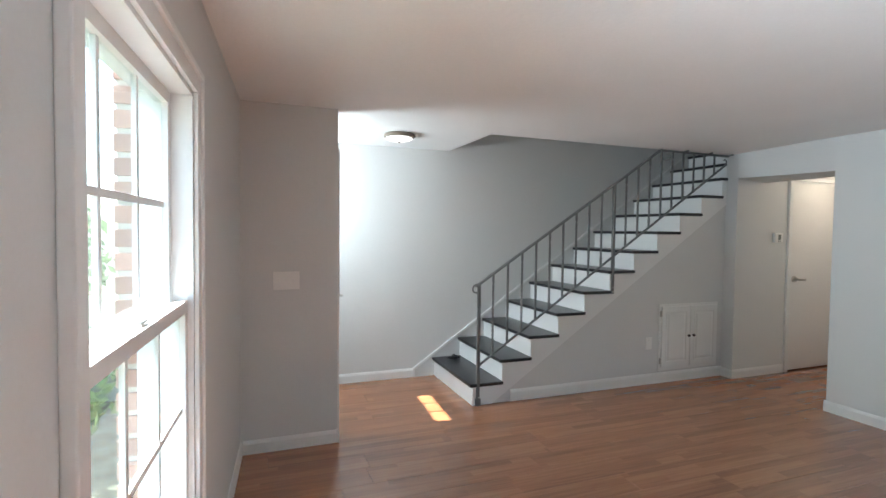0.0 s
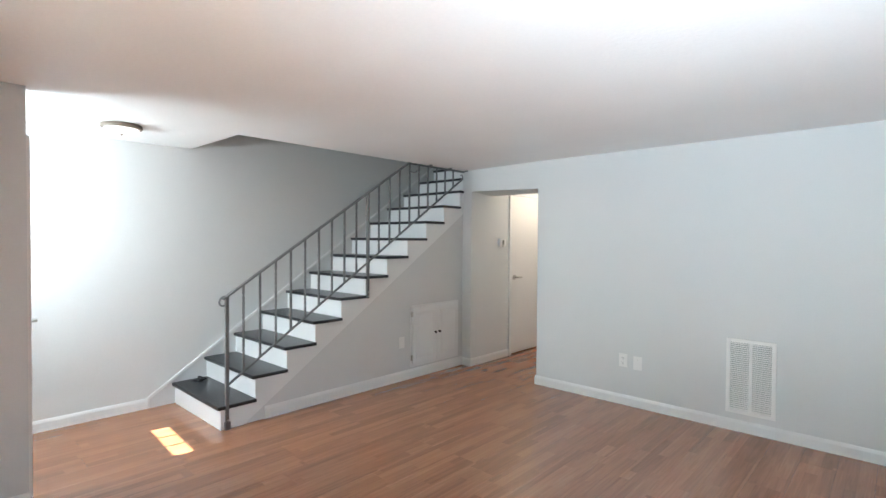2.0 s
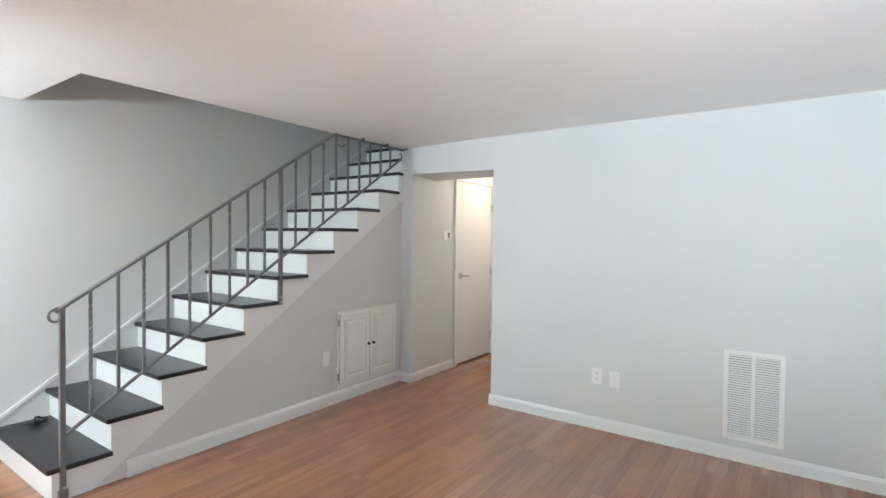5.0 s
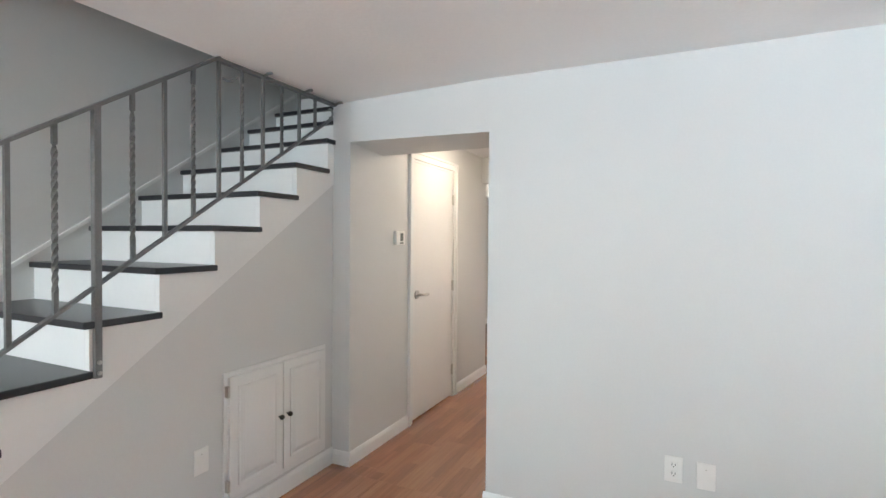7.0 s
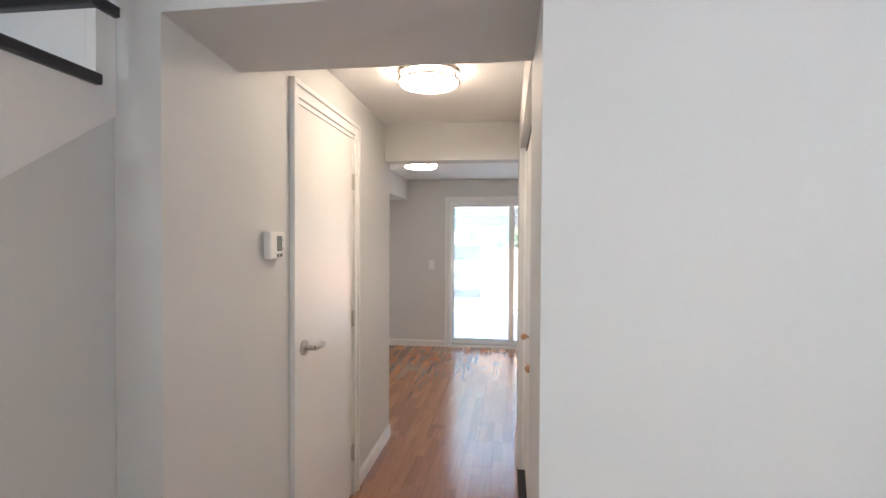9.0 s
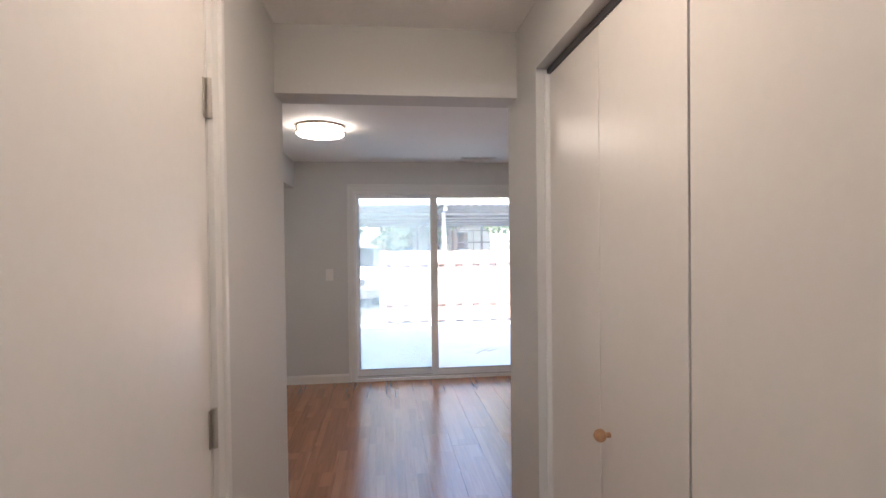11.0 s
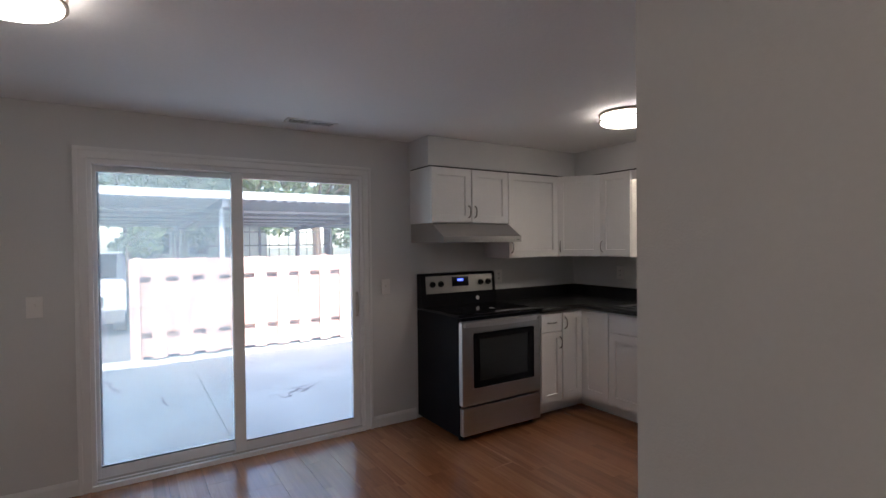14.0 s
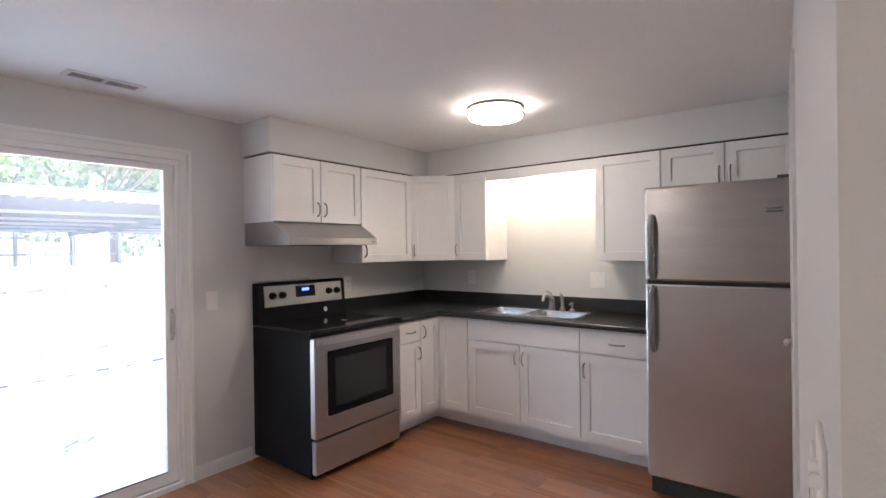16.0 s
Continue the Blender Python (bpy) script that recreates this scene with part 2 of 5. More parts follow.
PLASTIC = material("white_plastic", (0.80, 0.79, 0.77), 0.35, grain=0.01)
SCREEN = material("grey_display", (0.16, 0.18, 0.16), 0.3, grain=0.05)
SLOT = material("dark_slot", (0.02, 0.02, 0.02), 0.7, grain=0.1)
WOODKNOB = material("wood_knob", (0.42, 0.23, 0.12), 0.4, grain=0.15, grain_scale=80)
PLANK = plank_material()
PATIO = concrete_material()
BRICK = material("brick_red", (0.33, 0.19, 0.15), 0.85, grain=0.18, grain_scale=90, stain=0.15, stain_scale=8, bump=0.5, bump_scale=150, vary=0.25)
MORTAR = material("mortar", (0.50, 0.48, 0.44), 0.9, grain=0.1, grain_scale=150, bump=0.4)
FENCE = material("fence_wood", (0.52, 0.33, 0.27), 0.75, grain=0.2, grain_scale=14, stain=0.12, stain_scale=3, bump=0.3, bump_scale=60, stretch=(1, 1, 0.12), vary=0.12)
# shade between the fence boards is put into this rail colour
SHADERAIL = material("shaded_rail_wood", (0.11, 0.065, 0.05), 0.8, grain=0.25, grain_scale=14, stain=0.2, stain_scale=3, bump=0.3, bump_scale=60)
# the roof underside's shade is put into this darker metal; the fascia stays pale
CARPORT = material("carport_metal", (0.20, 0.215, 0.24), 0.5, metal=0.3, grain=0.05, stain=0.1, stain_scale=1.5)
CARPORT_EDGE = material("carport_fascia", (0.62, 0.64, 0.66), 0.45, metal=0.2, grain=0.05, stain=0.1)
BARK = material("bark", (0.12, 0.085, 0.06), 0.9, grain=0.3, grain_scale=25, bump=0.7, bump_scale=40)
LEAF = leaf_material()
GRASS = material("ground_cover", (0.13, 0.13, 0.09), 0.95, grain=0.3, grain_scale=8, stain=0.3, stain_scale=0.3, bump=0.6, bump_scale=30)
ASPHALT = material("asphalt", (0.14, 0.14, 0.14), 0.9, grain=0.2, grain_scale=120, stain=0.15, stain_scale=0.7, bump=0.5)
PALESIDING = material("pale_siding", (0.66, 0.65, 0.62), 0.7, grain=0.05, stain=0.08, stain_scale=1)
SIDING = material("siding", (0.42, 0.40, 0.38), 0.7, grain=0.05, stain=0.1, stain_scale=1)
CARWHITE = material("car_paint_white", (0.75, 0.75, 0.76), 0.2, coat=0.6, grain=0.01)
TINTED = material("tinted_glass", (0.03, 0.033, 0.037), 0.45, spec=0.2, grain=0.1)
TYRE = material("rubber", (0.02, 0.02, 0.02), 0.8, grain=0.1)
GLASS = glass_material("window_glass", (0.93, 0.98, 0.97), veil=0.02)
DOORGLASS = glass_material("door_glass", (0.95, 0.98, 0.97), veil=0.13)
HAZE = screen_material()
GLOW = glowing("lamp_diffuser", (1.0, 0.90, 0.76), LAMP)
# entry lamp is off; the bowl's brightness is put in as weak emission
GLOW_ENTRY = glowing("entry_diffuser", (1.0, 0.95, 0.88), LAMP * 0.06)
GLOW_HALL = glowing("hall_diffuser", (1.0, 0.82, 0.64), LAMP * 1.1)
GLOW_TUBE = glowing("sink_tube", (1.0, 0.84, 0.60), SINK_LAMP)
BLUE = glowing("blue_digits", (0.03, 0.08, 1.0), 0.6)


# ---- builders ----
def box(bm, x0, x1, y0, y1, z0, z1, bevel=0.0):
    geom = bmesh.ops.create_cube(bm, size=1.0, matrix=Matrix.LocRotScale(
        ((x0 + x1) / 2, (y0 + y1) / 2, (z0 + z1) / 2), None, (x1 - x0, y1 - y0, z1 - z0)))
    if bevel:
        edges = list({e for v in geom["verts"] for e in v.link_edges})
        bmesh.ops.bevel(bm, geom=edges, offset=bevel, segments=2, affect="EDGES", profile=0.6)
    return bm


def boxes(*specs, bevel=0.0):
    bm = bmesh.new()
    for s in specs:
        box(bm, *s, bevel=bevel)
    return bm


def tube(bm, a, b, r, seg=12, r2=None):
    a, b = Vector(a), Vector(b)
    q = (b - a).to_track_quat("Z", "Y")
    bmesh.ops.create_cone(bm, cap_ends=True, segments=seg, radius1=r, radius2=r if r2 is None else r2, depth=(b - a).length,
                          matrix=Matrix.LocRotScale((a + b) / 2, q, None))
    return bm


def bar(bm, a, b, w, h, up=(1, 0, 0)):
    """A square bar from a to b."""
    a, b = Vector(a), Vector(b)
    z = (b - a).normalized()
    x = Vector(up).normalized()
    y = z.cross(x).normalized()
    m = Matrix((x, y, z)).transposed().to_4x4()
    m.translation = (a + b) / 2
    bmesh.ops.create_cube(bm, size=1.0, matrix=m @ Matrix.Diagonal((w, h, (b - a).length, 1)))
    return bm


def sweep(bm, pts, r, seg=8):
    """A round rod along points."""
    rings = []
    pts = [Vector(p) for p in pts]
    side = None
    for i, p in enumerate(pts):
        d = (pts[min(i + 1, len(pts) - 1)] - pts[max(i - 1, 0)]).normalized()
        if side is None:
            side = d.orthogonal().normalized()
        side = (side - d * side.dot(d)).normalized()
        up = d.cross(side)
        rings.append([bm.verts.new(p + r * (math.cos(2 * math.pi * k / seg) * side + math.sin(2 * math.pi * k / seg) * up)) for k in range(seg)])
    for r0, r1 in zip(rings, rings[1:]):
        for k in range(seg):
            bm.faces.new((r0[k], r0[(k + 1) % seg], r1[(k + 1) % seg], r1[k]))
    bm.faces.new(rings[0][::-1])
    bm.faces.new(rings[-1])
    return bm


def prism(bm, outline, axis, a, b):
    """Extrude a closed outline (pairs) along an axis from a to b."""
    def at(p, t):
        return {"x": (t, p[0], p[1]), "y": (p[0], t, p[1]), "z": (p[0], p[1], t)}[axis]
    v0, v1 = [bm.verts.new(at(p, a)) for p in outline], [bm.verts.new(at(p, b)) for p in outline]
    n = len(outline)
    for i in range(n):
        bm.faces.new((v0[i], v0[(i + 1) % n], v1[(i + 1) % n], v1[i]))
    bm.faces.new(v0[::-1])
    bm.faces.new(v1)
    bmesh.ops.recalc_face_normals(bm, faces=bm.faces)
    return bm


def disc_stack(bm, rings, seg=32, center=(0, 0)):
    """A turned shape round z from (radius, z) pairs."""
    loops = []
    for r, z in rings:
        loops.append([bm.verts.new((center[0] + r * math.cos(2 * math.pi * k / seg), center[1] + r * math.sin(2 * math.pi * k / seg), z)) for k in range(seg)])
    for l0, l1 in zip(loops, loops[1:]):
        for k in range(seg):
            bm.faces.new((l0[k], l0[(k + 1) % seg], l1[(k + 1) % seg], l1[k]))
    bm.faces.new(loops[0])
    bm.faces.new(loops[-1])
    bmesh.ops.recalc_face_normals(bm, faces=bm.faces)
    return bm


def mesh_of(name, bm, mat, smooth=False):
    me = bpy.data.meshes.new(name)
    bm.to_mesh(me)
    bm.free()
    me.materials.append(mat)
    if smooth:
        for p in me.polygons:
            p.use_smooth = True
        me.set_sharp_from_angle(angle=radians(35))
    return me


def part(name, bm, mat, parent, label="", smooth=False):
    ob = new(name, mesh_of(name, bm, mat, smooth))
    ob.parent = parent
    return tagged(ob, label)


def thing(name, m, label, category, group=""):
    ob = new(name)
    ob.empty_display_size = 0.1
    ob.matrix_world = m
    return tagged(ob, label, category, group)


def setting(name, bm, mat, label, category):
    return tagged(new(name, mesh_of(name, bm, mat)), label, category, kind="structure")


rng = random.Random(5)

# ---- structure ----
H = 2.265
XW, XE = -0.95, 5.30       # west wall face, living room's east wall face
YF, YK = -4.53, 5.60      # front wall face, rear wall face
KE = 4.26                  # kitchen's east wall face
HL, HR = 0.130, 1.065       # hall wall faces
YR = 0.075                 # wall face between the stairs and the hall, set back
YN = 2.503                 # kitchen face of the wall between hall and kitchen
EAVE = 4.10
WX0, WX1, WZ0, WZ1 = 1.93, 2.87, 0.50, 1.90     # front window opening
W2X0, W2X1 = 3.52, 4.46                         # second front window
SX0, SX1, SZ1 = 0.215, 1.945, 1.965             # sliding door opening

setting("floor", prism(boxes((XW, KE, 0.0, YK, -0.10, -0.012)), [(XW, front_y(XW)), (XE, front_y(XE)), (XE, 0.0), (XW, 0.0)], "z", -0.10, -0.012), SLOT, "dark underlay below wood laminate floor", "floor")
FY = YF - 0.165


def front(ob):
    ob.matrix_world = FRONT @ ob.matrix_world
    return ob


front(setting("wall_front", boxes(
    (XW - 0.15, -0.75, FY, YF, -0.1, H), (-0.75, 0.15, FY, YF, 2.03, H), (0.15, WX0, FY, YF, -0.1, H), (WX0, WX1, FY, YF, -0.1, WZ0), (WX0, WX1, FY, YF, WZ1, H),
    (WX1, W2X0, FY, YF, -0.1, H), (W2X0, W2X1, FY, YF, -0.1, WZ0), (W2X0, W2X1, FY, YF, WZ1, H), (W2X1, XE + 0.12, FY, YF, -0.1, H)),
    PAINT, "light grey painted wall with a window", "wall"))
setting("wall_west", boxes((XW - 0.15, XW, front_y(XW), YK + 0.15, -0.1, EAVE)), PAINT, "light grey painted wall beside the stairs", "wall")
setting("wall_entry_stub", boxes((0.25, 0.35, YF - 0.02, -3.918, 0, H)), PAINT, "light grey painted stub wall beside the entry", "wall")
back_bm = prism(boxes((HR, XE, 0, 0.14, -0.1, H)), [(HL, YR), (HR, 0.0), (HR, 0.44), (HL, 0.44)], "z", 1.989, H)
for v in back_bm.verts:
    if v.co.x < HL + 0.01 and v.co.y < YR + 0.01 and v.co.z < 2.0:
        v.co.z += 0.03          # the opening's head rises slightly towards the stairs
setting("wall_living_back", back_bm, PAINT, "pale blue-grey painted wall with a wide hall opening", "wall")
setting("wall_living_east", boxes((XE, XE + 0.15, front_y(XE) + 0.01, 0.14, -0.1, H)), PAINT, "light grey painted wall", "wall")
DY0, DY1, DZ1 = 0.875, 1.635, 2.035    # hall door opening
setting("wall_hall_left", prism(bmesh.new(), [(YR, -0.1), (DY0, -0.1), (DY0, DZ1), (DY1, DZ1), (DY1, -0.1), (YN, -0.1), (YN, EAVE), (YR, EAVE)], "x", 0.0, HL), PAINT, "warm white painted hall wall", "wall")
CY0, CY1, CZ1 = 0.50, 2.11, 2.035      # closet opening
setting("wall_hall_right", prism(bmesh.new(), [(0.14, -0.1), (CY0, -0.1), (CY0, CZ1), (CY1, CZ1), (CY1, -0.1), (YN - 0.145, -0.1), (YN - 0.145, H), (0.14, H)], "x", HR, HR + 0.11),
        PAINT, "warm white painted hall wall with a closet", "wall")
setting("wall_closet_rear", boxes((HR + 0.7, HR + 0.75, 0.14, YN - 0.145, -0.1, H)), PAINT, "plain wall at the back of the closet", "wall")
setting("wall_kitchen_near", boxes(
    (XW, 0.0, YN - 0.145, YN, -0.1, H), (HL, HR, YN - 0.145, YN, 2.003, H)), PAINT, "grey painted wall with a cased opening to the hall", "wall")
near_y = lambda x: YN + 0.0482 * (x - HR)
setting("wall_kitchen_closet", prism(bmesh.new(), [(HR, YN - 0.145), (HR, YN), (3.45, near_y(3.45)), (KE, near_y(3.45)), (KE, YN - 0.145)], "z", -0.1, H), PAINT, "grey painted wall between kitchen and closet", "wall")
setting("wall_kitchen_east", boxes((KE, KE + 0.15, YN - 0.145, YK + 0.15, -0.1, H)), PAINT, "grey painted kitchen wall behind the sink", "wall")
setting("wall_rear", boxes(
    (XW, SX0, YK, YK + 0.15, -0.1, H), (SX1, KE, YK, YK + 0.15, -0.1, H), (SX0, SX1, YK, YK + 0.15, SZ1, H)), PAINT, "grey painted wall round the sliding door", "wall")
setting("soffit_dining", boxes((XW, -0.372, YN, YK, 1.992, H - 0.002)), PAINT, "grey painted boxed soffit under the ceiling", "soffit")
WELL_Y = -2.605
setting("ceiling", prism(boxes(
    (0.0, XE, WELL_Y, 0.0, H, 2.5), (0.0, HL, 0.0, YR, H, 2.5), (HL, XE, 0.0, YK + 0.15, H, 2.5), (XW, HL, YN - 0.145, YK + 0.15, H, 2.5)), [(XW - 0.15, front_y(XW) - 0.2), (XE + 0.15, front_y(XE) - 0.2), (XE + 0.15, WELL_Y), (XW - 0.15, WELL_Y)], "z", H, 2.5),
    CEIL, "white textured ceiling with a stairwell opening", "ceiling")
# closes the stairwell; the outer walls are unseen, added to block the sun
setting("wall_upper_floor", boxes(
    (0.0, 0.14, WELL_Y, YR, 2.5, EAVE), (XW, 0.14, WELL_Y - 0.15, WELL_Y, 2.5, EAVE), (XW, 0.0, YN - 0.145, YN, H, EAVE),
    (XW - 0.15, XE + 0.15, YF - 0.5, YF - 0.36, 2.5, EAVE), (0.14, KE + 0.15, YK, YK + 0.15, 2.5, EAVE),
    (XE, XE + 0.15, YF - 0.36, 0.14, 2.5, EAVE)), PAINT, "painted upper stairwell walls and unseen outer walls added for shade", "wall")
# unseen slab; its height sets where the house's shadow ends behind it
setting("roof", boxes((XW - 0.15, XE + 0.15, YF - 0.5, YK + 0.15, EAVE, EAVE + 0.12)), SIDING, "unseen flat roof added to shade the patio", "roof")

# baseboards: profile with an eased top
def baseboard(name, a, b, face, h=0.088, d=0.013):
    """Along a wall face from a to b: face is (axis, place, side)."""
    axis, at, side = face
    prof = [(at, 0.0), (at + side * d, 0.0), (at + side * d, h - 0.022), (at + side * d * 0.55, h - 0.006), (at + side * d * 0.3, h), (at, h)]
    bm = prism(bmesh.new(), prof, {"x": "y", "y": "x"}[axis], a, b)
    return setting(name, bm, TRIM, "white painted baseboard with an eased top", "baseboard")


STR_Y0 = -2.745
front(baseboard("baseboard_front", 0.363, XE + 0.01, ("y", YF, 1)))
baseboard("baseboard_stub", YF + 0.013, -3.918, ("x", 0.35, 1))
baseboard("baseboard_stub_end", 0.25, 0.363, ("y", -3.918, 1))
baseboard("baseboard_west", front_y(XW), -2.96, ("x", XW, 1))
baseboard("baseboard_stair_side", -2.39, YR, ("x", 0.0, 1), h=0.10)
baseboard("baseboard_return", 0.009, HL + 0.013, ("y", YR, -1))
baseboard("baseboard_back", HR - 0.013, XE, ("y", 0.0, -1))
baseboard("baseboard_hall_left", YR, 0.808, ("x", HL, 1))
baseboard("baseboard_hall_left_end", 1.702, YN, ("x", HL, 1))
baseboard("baseboard_hall_right", 0.0, CY0, ("x", HR, -1))
baseboard("baseboard_hall_right_end", CY1, YN, ("x", HR, -1))
baseboard("baseboard_rear_left", XW, 0.15, ("y", YK, -1))
baseboard("baseboard_rear_right", 2.008, 2.40, ("y", YK, -1))
baseboard("baseboard_dining_west", YN, YK - 0.013, ("x", XW, 1))

# ---- staircase ----
RISE, RUN = 0.185, 0.2757
staircase = thing("staircase", pose(0, STR_Y0, 0), "white staircase with glossy black painted treads", "staircase")
for i in range(13):
    y, z = i * RUN, i * RISE
    part("riser", boxes((XW, -0.021, y, y + 0.018, z, z + RISE - 0.028)), TRIM, staircase)
    x1 = 0.022 if STR_Y0 + y + RUN <= 0.02 else -0.003
    bm = boxes((XW + 0.016, x1, y - 0.026, y + RUN + 0.006, z + RISE - 0.028, z + RISE), bevel=0.006)
    if i == 10:
        box(bm, -0.02, 0.022, y - 0.0259, YR - STR_Y0 - 0.002, z + RISE - 0.0279, z + RISE - 0.0001, bevel=0.005)
    part("tread", bm, TREAD, staircase, "glossy black painted tread")
part("riser", boxes((XW, -0.021, 13 * RUN, 13 * RUN + 0.018, 13 * RISE, 14 * RISE)), TRIM, staircase)
slope = RISE / RUN
# closed stringer: stepped above, sloped below
low = lambda y: 0.131 + 0.669 * (y + STR_Y0 + 2.366)
outline = [(0.0, 0.0)]
for i in range(11):
    outline += [(i * RUN, (i + 1) * RISE - 0.028), ((i + 1) * RUN, (i + 1) * RISE - 0.028)]
outline[-1] = (YR - STR_Y0 - 0.001, outline[-1][1])
outline += [(YR - STR_Y0 - 0.001, low(YR - STR_Y0)), (-STR_Y0 - 2.562, 0.0)]
part("stringer", prism(bmesh.new(), outline, "x", -0.02, 0.007), TRIM, staircase, "white painted stepped stringer")
skirt = [(-0.215, 0.0), (-0.215, 0.085)]
top = lambda y: 0.085 + (y + 0.215) * 0.672
skirt += [(3.58, top(3.58)), (3.58, top(3.58) - 0.42), (0.3, 0.0)]
board = part("skirt_board", prism(bmesh.new(), skirt, "x", XW, XW + 0.012), PAINT, staircase, "wall-coloured skirt board along the steps")
cap = [(-0.222, 0.0), (-0.222, 0.092), (3.58, top(3.58) + 0.012), (3.58, top(3.58) - 0.008), (-0.205, 0.076), (-0.205, 0.0)]
part("cap_moulding", prism(bmesh.new(), cap, "x", XW + 0.001, XW + 0.02), TRIM, board, "thin white moulding along the skirt board")
setting("wall_under_stairs", prism(bmesh.new(), [(-2.55, -0.02), (0.12, -0.02), (0.12, 1.85), (-2.55, 0.05)], "x", -0.1, -0.001), PAINT, "light grey painted wall below the stairs", "wall")
setting("floor_landing", boxes((XW, 0.0, 13 * RUN + STR_Y0 + 0.018, YN - 0.145, 14 * RISE - 0.03, 14 * RISE)), TREAD, "dark upper landing floor", "floor")

# ---- railing ----
railing = thing("stair_railing", pose(0.012, 0, 0), "grey wrought iron stair railing with twisted balusters", "railing")
P0, P1 = -2.70, -1.342
rail_top = lambda y: 1.02 + (y - P0) * 0.6535
rail_low = lambda y: 0.335 + (y - P0) * 0.667
YT = -0.80
part("post", boxes((-0.013, 0.013, P0 - 0.013, P0 + 0.013, 0.0, rail_top(P0)), bevel=0.003), IRON, railing)
part("post", boxes((-0.013, 0.013, P1 - 0.013, P1 + 0.013, 0.895, rail_top(P1)), bevel=0.003), IRON, railing)
bm = bar(bmesh.new(), (0, P0 - 0.03, rail_top(P0 - 0.03)), (0, YT, rail_top(YT)), 0.036, 0.014)
part("handrail", bm, IRON, railing, "flat grey iron handrail")
part("top_rail", bar(bmesh.new(), (0, YT - 0.01, 2.252), (0, YR - 0.004, 2.252), 0.03, 0.016), IRON, railing)
part("bottom_rail", bar(bmesh.new(), (0, P0, rail_low(P0)), (0, 0.045, rail_low(0.045)), 0.022, 0.012), IRON, railing)


for z in (0.915, 0.955):
    part("bolt", tube(bmesh.new(), (0.012, P1, z), (0.021, P1, z), 0.008, 10), NICKEL, railing, "bright bolt head")
part("shoe", boxes((-0.021, 0.021, P0 - 0.021, P0 + 0.021, 0.0, 0.06), bevel=0.004), IRON, railing)
part("bolt", tube(bmesh.new(), (0.02, P0, 0.075), (0.027, P0, 0.075), 0.007, 10), NICKEL, railing, "bright bolt head")


def scroll(cx, cy, r, a0, a1, turn=1):
    pts = []
    for k in range(15):
        a = a0 + (a1 - a0) * k / 14
        rr = r * (1 - 0.5 * k / 14)
        pts.append((0, cx + rr * math.cos(a) * turn, cy + rr * math.sin(a)))
    return sweep(bmesh.new(), pts, 0.007, 6)


part("scroll", scroll(P0 - 0.022, rail_top(P0) - 0.045, 0.045, 1.4, 5.2), IRON, railing)
part("scroll", scroll(0.025, rail_low(0.025) + 0.045, 0.032, -1.7, 2.4), IRON, railing)
# flat hooks that tie the top rail to the ceiling, and the curl below the rail's bend
for yy in (-0.53, -0.22, 0.06):
    hook = [(0.004, yy, 2.2535), (0.03, yy - 0.006, 2.2540), (0.055, yy - 0.012, 2.2575), (0.075, yy - 0.006, 2.2580)]
    part("ceiling_hook", sweep(bmesh.new(), hook, 0.0075, 8), IRON, railing)
curl = [(0.006 + 0.062 * k / 8, YT + 0.02 + 0.03 * k / 8, 2.172 - 0.016 * math.sin(math.pi * k / 8) + 0.006 * k / 8) for k in range(9)]
part("curl", sweep(bmesh.new(), curl, 0.007, 8), IRON, railing)


def twisted(y, z0, z1):
    bm, n, w = bmesh.new(), 44, 0.0075
    rings = []
    for k in range(n + 1):
        f = k / n
        a = 0 if f < 0.12 or f > 0.88 else (f - 0.12) / 0.76 * math.pi * 7
        rings.append([bm.verts.new((w * 1.414 * math.cos(a + math.pi / 4 + q * math.pi / 2), y + w * 1.414 * math.sin(a + math.pi / 4 + q * math.pi / 2), z0 + (z1 - z0) * f)) for q in range(4)])
    for r0, r1 in zip(rings, rings[1:]):
        for q in range(4):
            bm.faces.new((r0[q], r0[(q + 1) % 4], r1[(q + 1) % 4], r1[q]))
    return bm


for i in range(1, 20):
    y = P0 + 0.137 * i - 0.006 - 0.0006 * i
    if i == 10 or y > 0.0:
        continue
    z0, z1 = rail_low(y), (rail_top(y) if y < YT else 2.247)
    if z1 - z0 < 0.05:
        continue
    if (i if i < 10 else i - 10) % 2 == 1:
        part("twisted_baluster", twisted(y, z0, z1), IRON, railing)
    else:
        part("baluster", boxes((-0.0075, 0.0075, y - 0.0075, y + 0.0075, z0, z1)), IRON, railing)

loop = thing("cord_loop", pose(XW + 0.105, STR_Y0 + RUN - 0.075, RISE), "small black cord loop lying on the lowest tread", "cord")
pts = [(0.055 * math.cos(a * 0.42) * (1 + 0.12 * math.sin(a)), 0.03 * math.sin(a * 0.42), 0.0065 + 0.012 * (1 + math.sin(a * 0.9)) / 2) for a in range(0, 19)]
part("cord", sweep(bmesh.new(), pts, 0.006, 6), BLACK, loop)
part("plug", boxes((0.03, 0.062, -0.035, -0.015, 0.0005, 0.016), bevel=0.003), BLACK, loop)

# ---- outdoors ----
setting("ground", boxes((-200, 200, -200, 200, -0.5, -0.16)), GRASS, "dry ground reaching to the horizon", "ground")
setting("patio", boxes((-3.5, 1.075, YK + 0.15, 9.9, -0.2, -0.1), (1.09, 7.0, YK + 0.15, 9.9, -0.2, -0.1), (1.075, 1.09, YK + 0.15, 9.9, -0.2, -0.112)), PATIO, "cracked grey concrete patio slab", "patio")
setting("road", boxes((-30, 40, 9.9, 24, -0.2, -0.13)), ASPHALT, "grey asphalt alley behind the fence", "road")
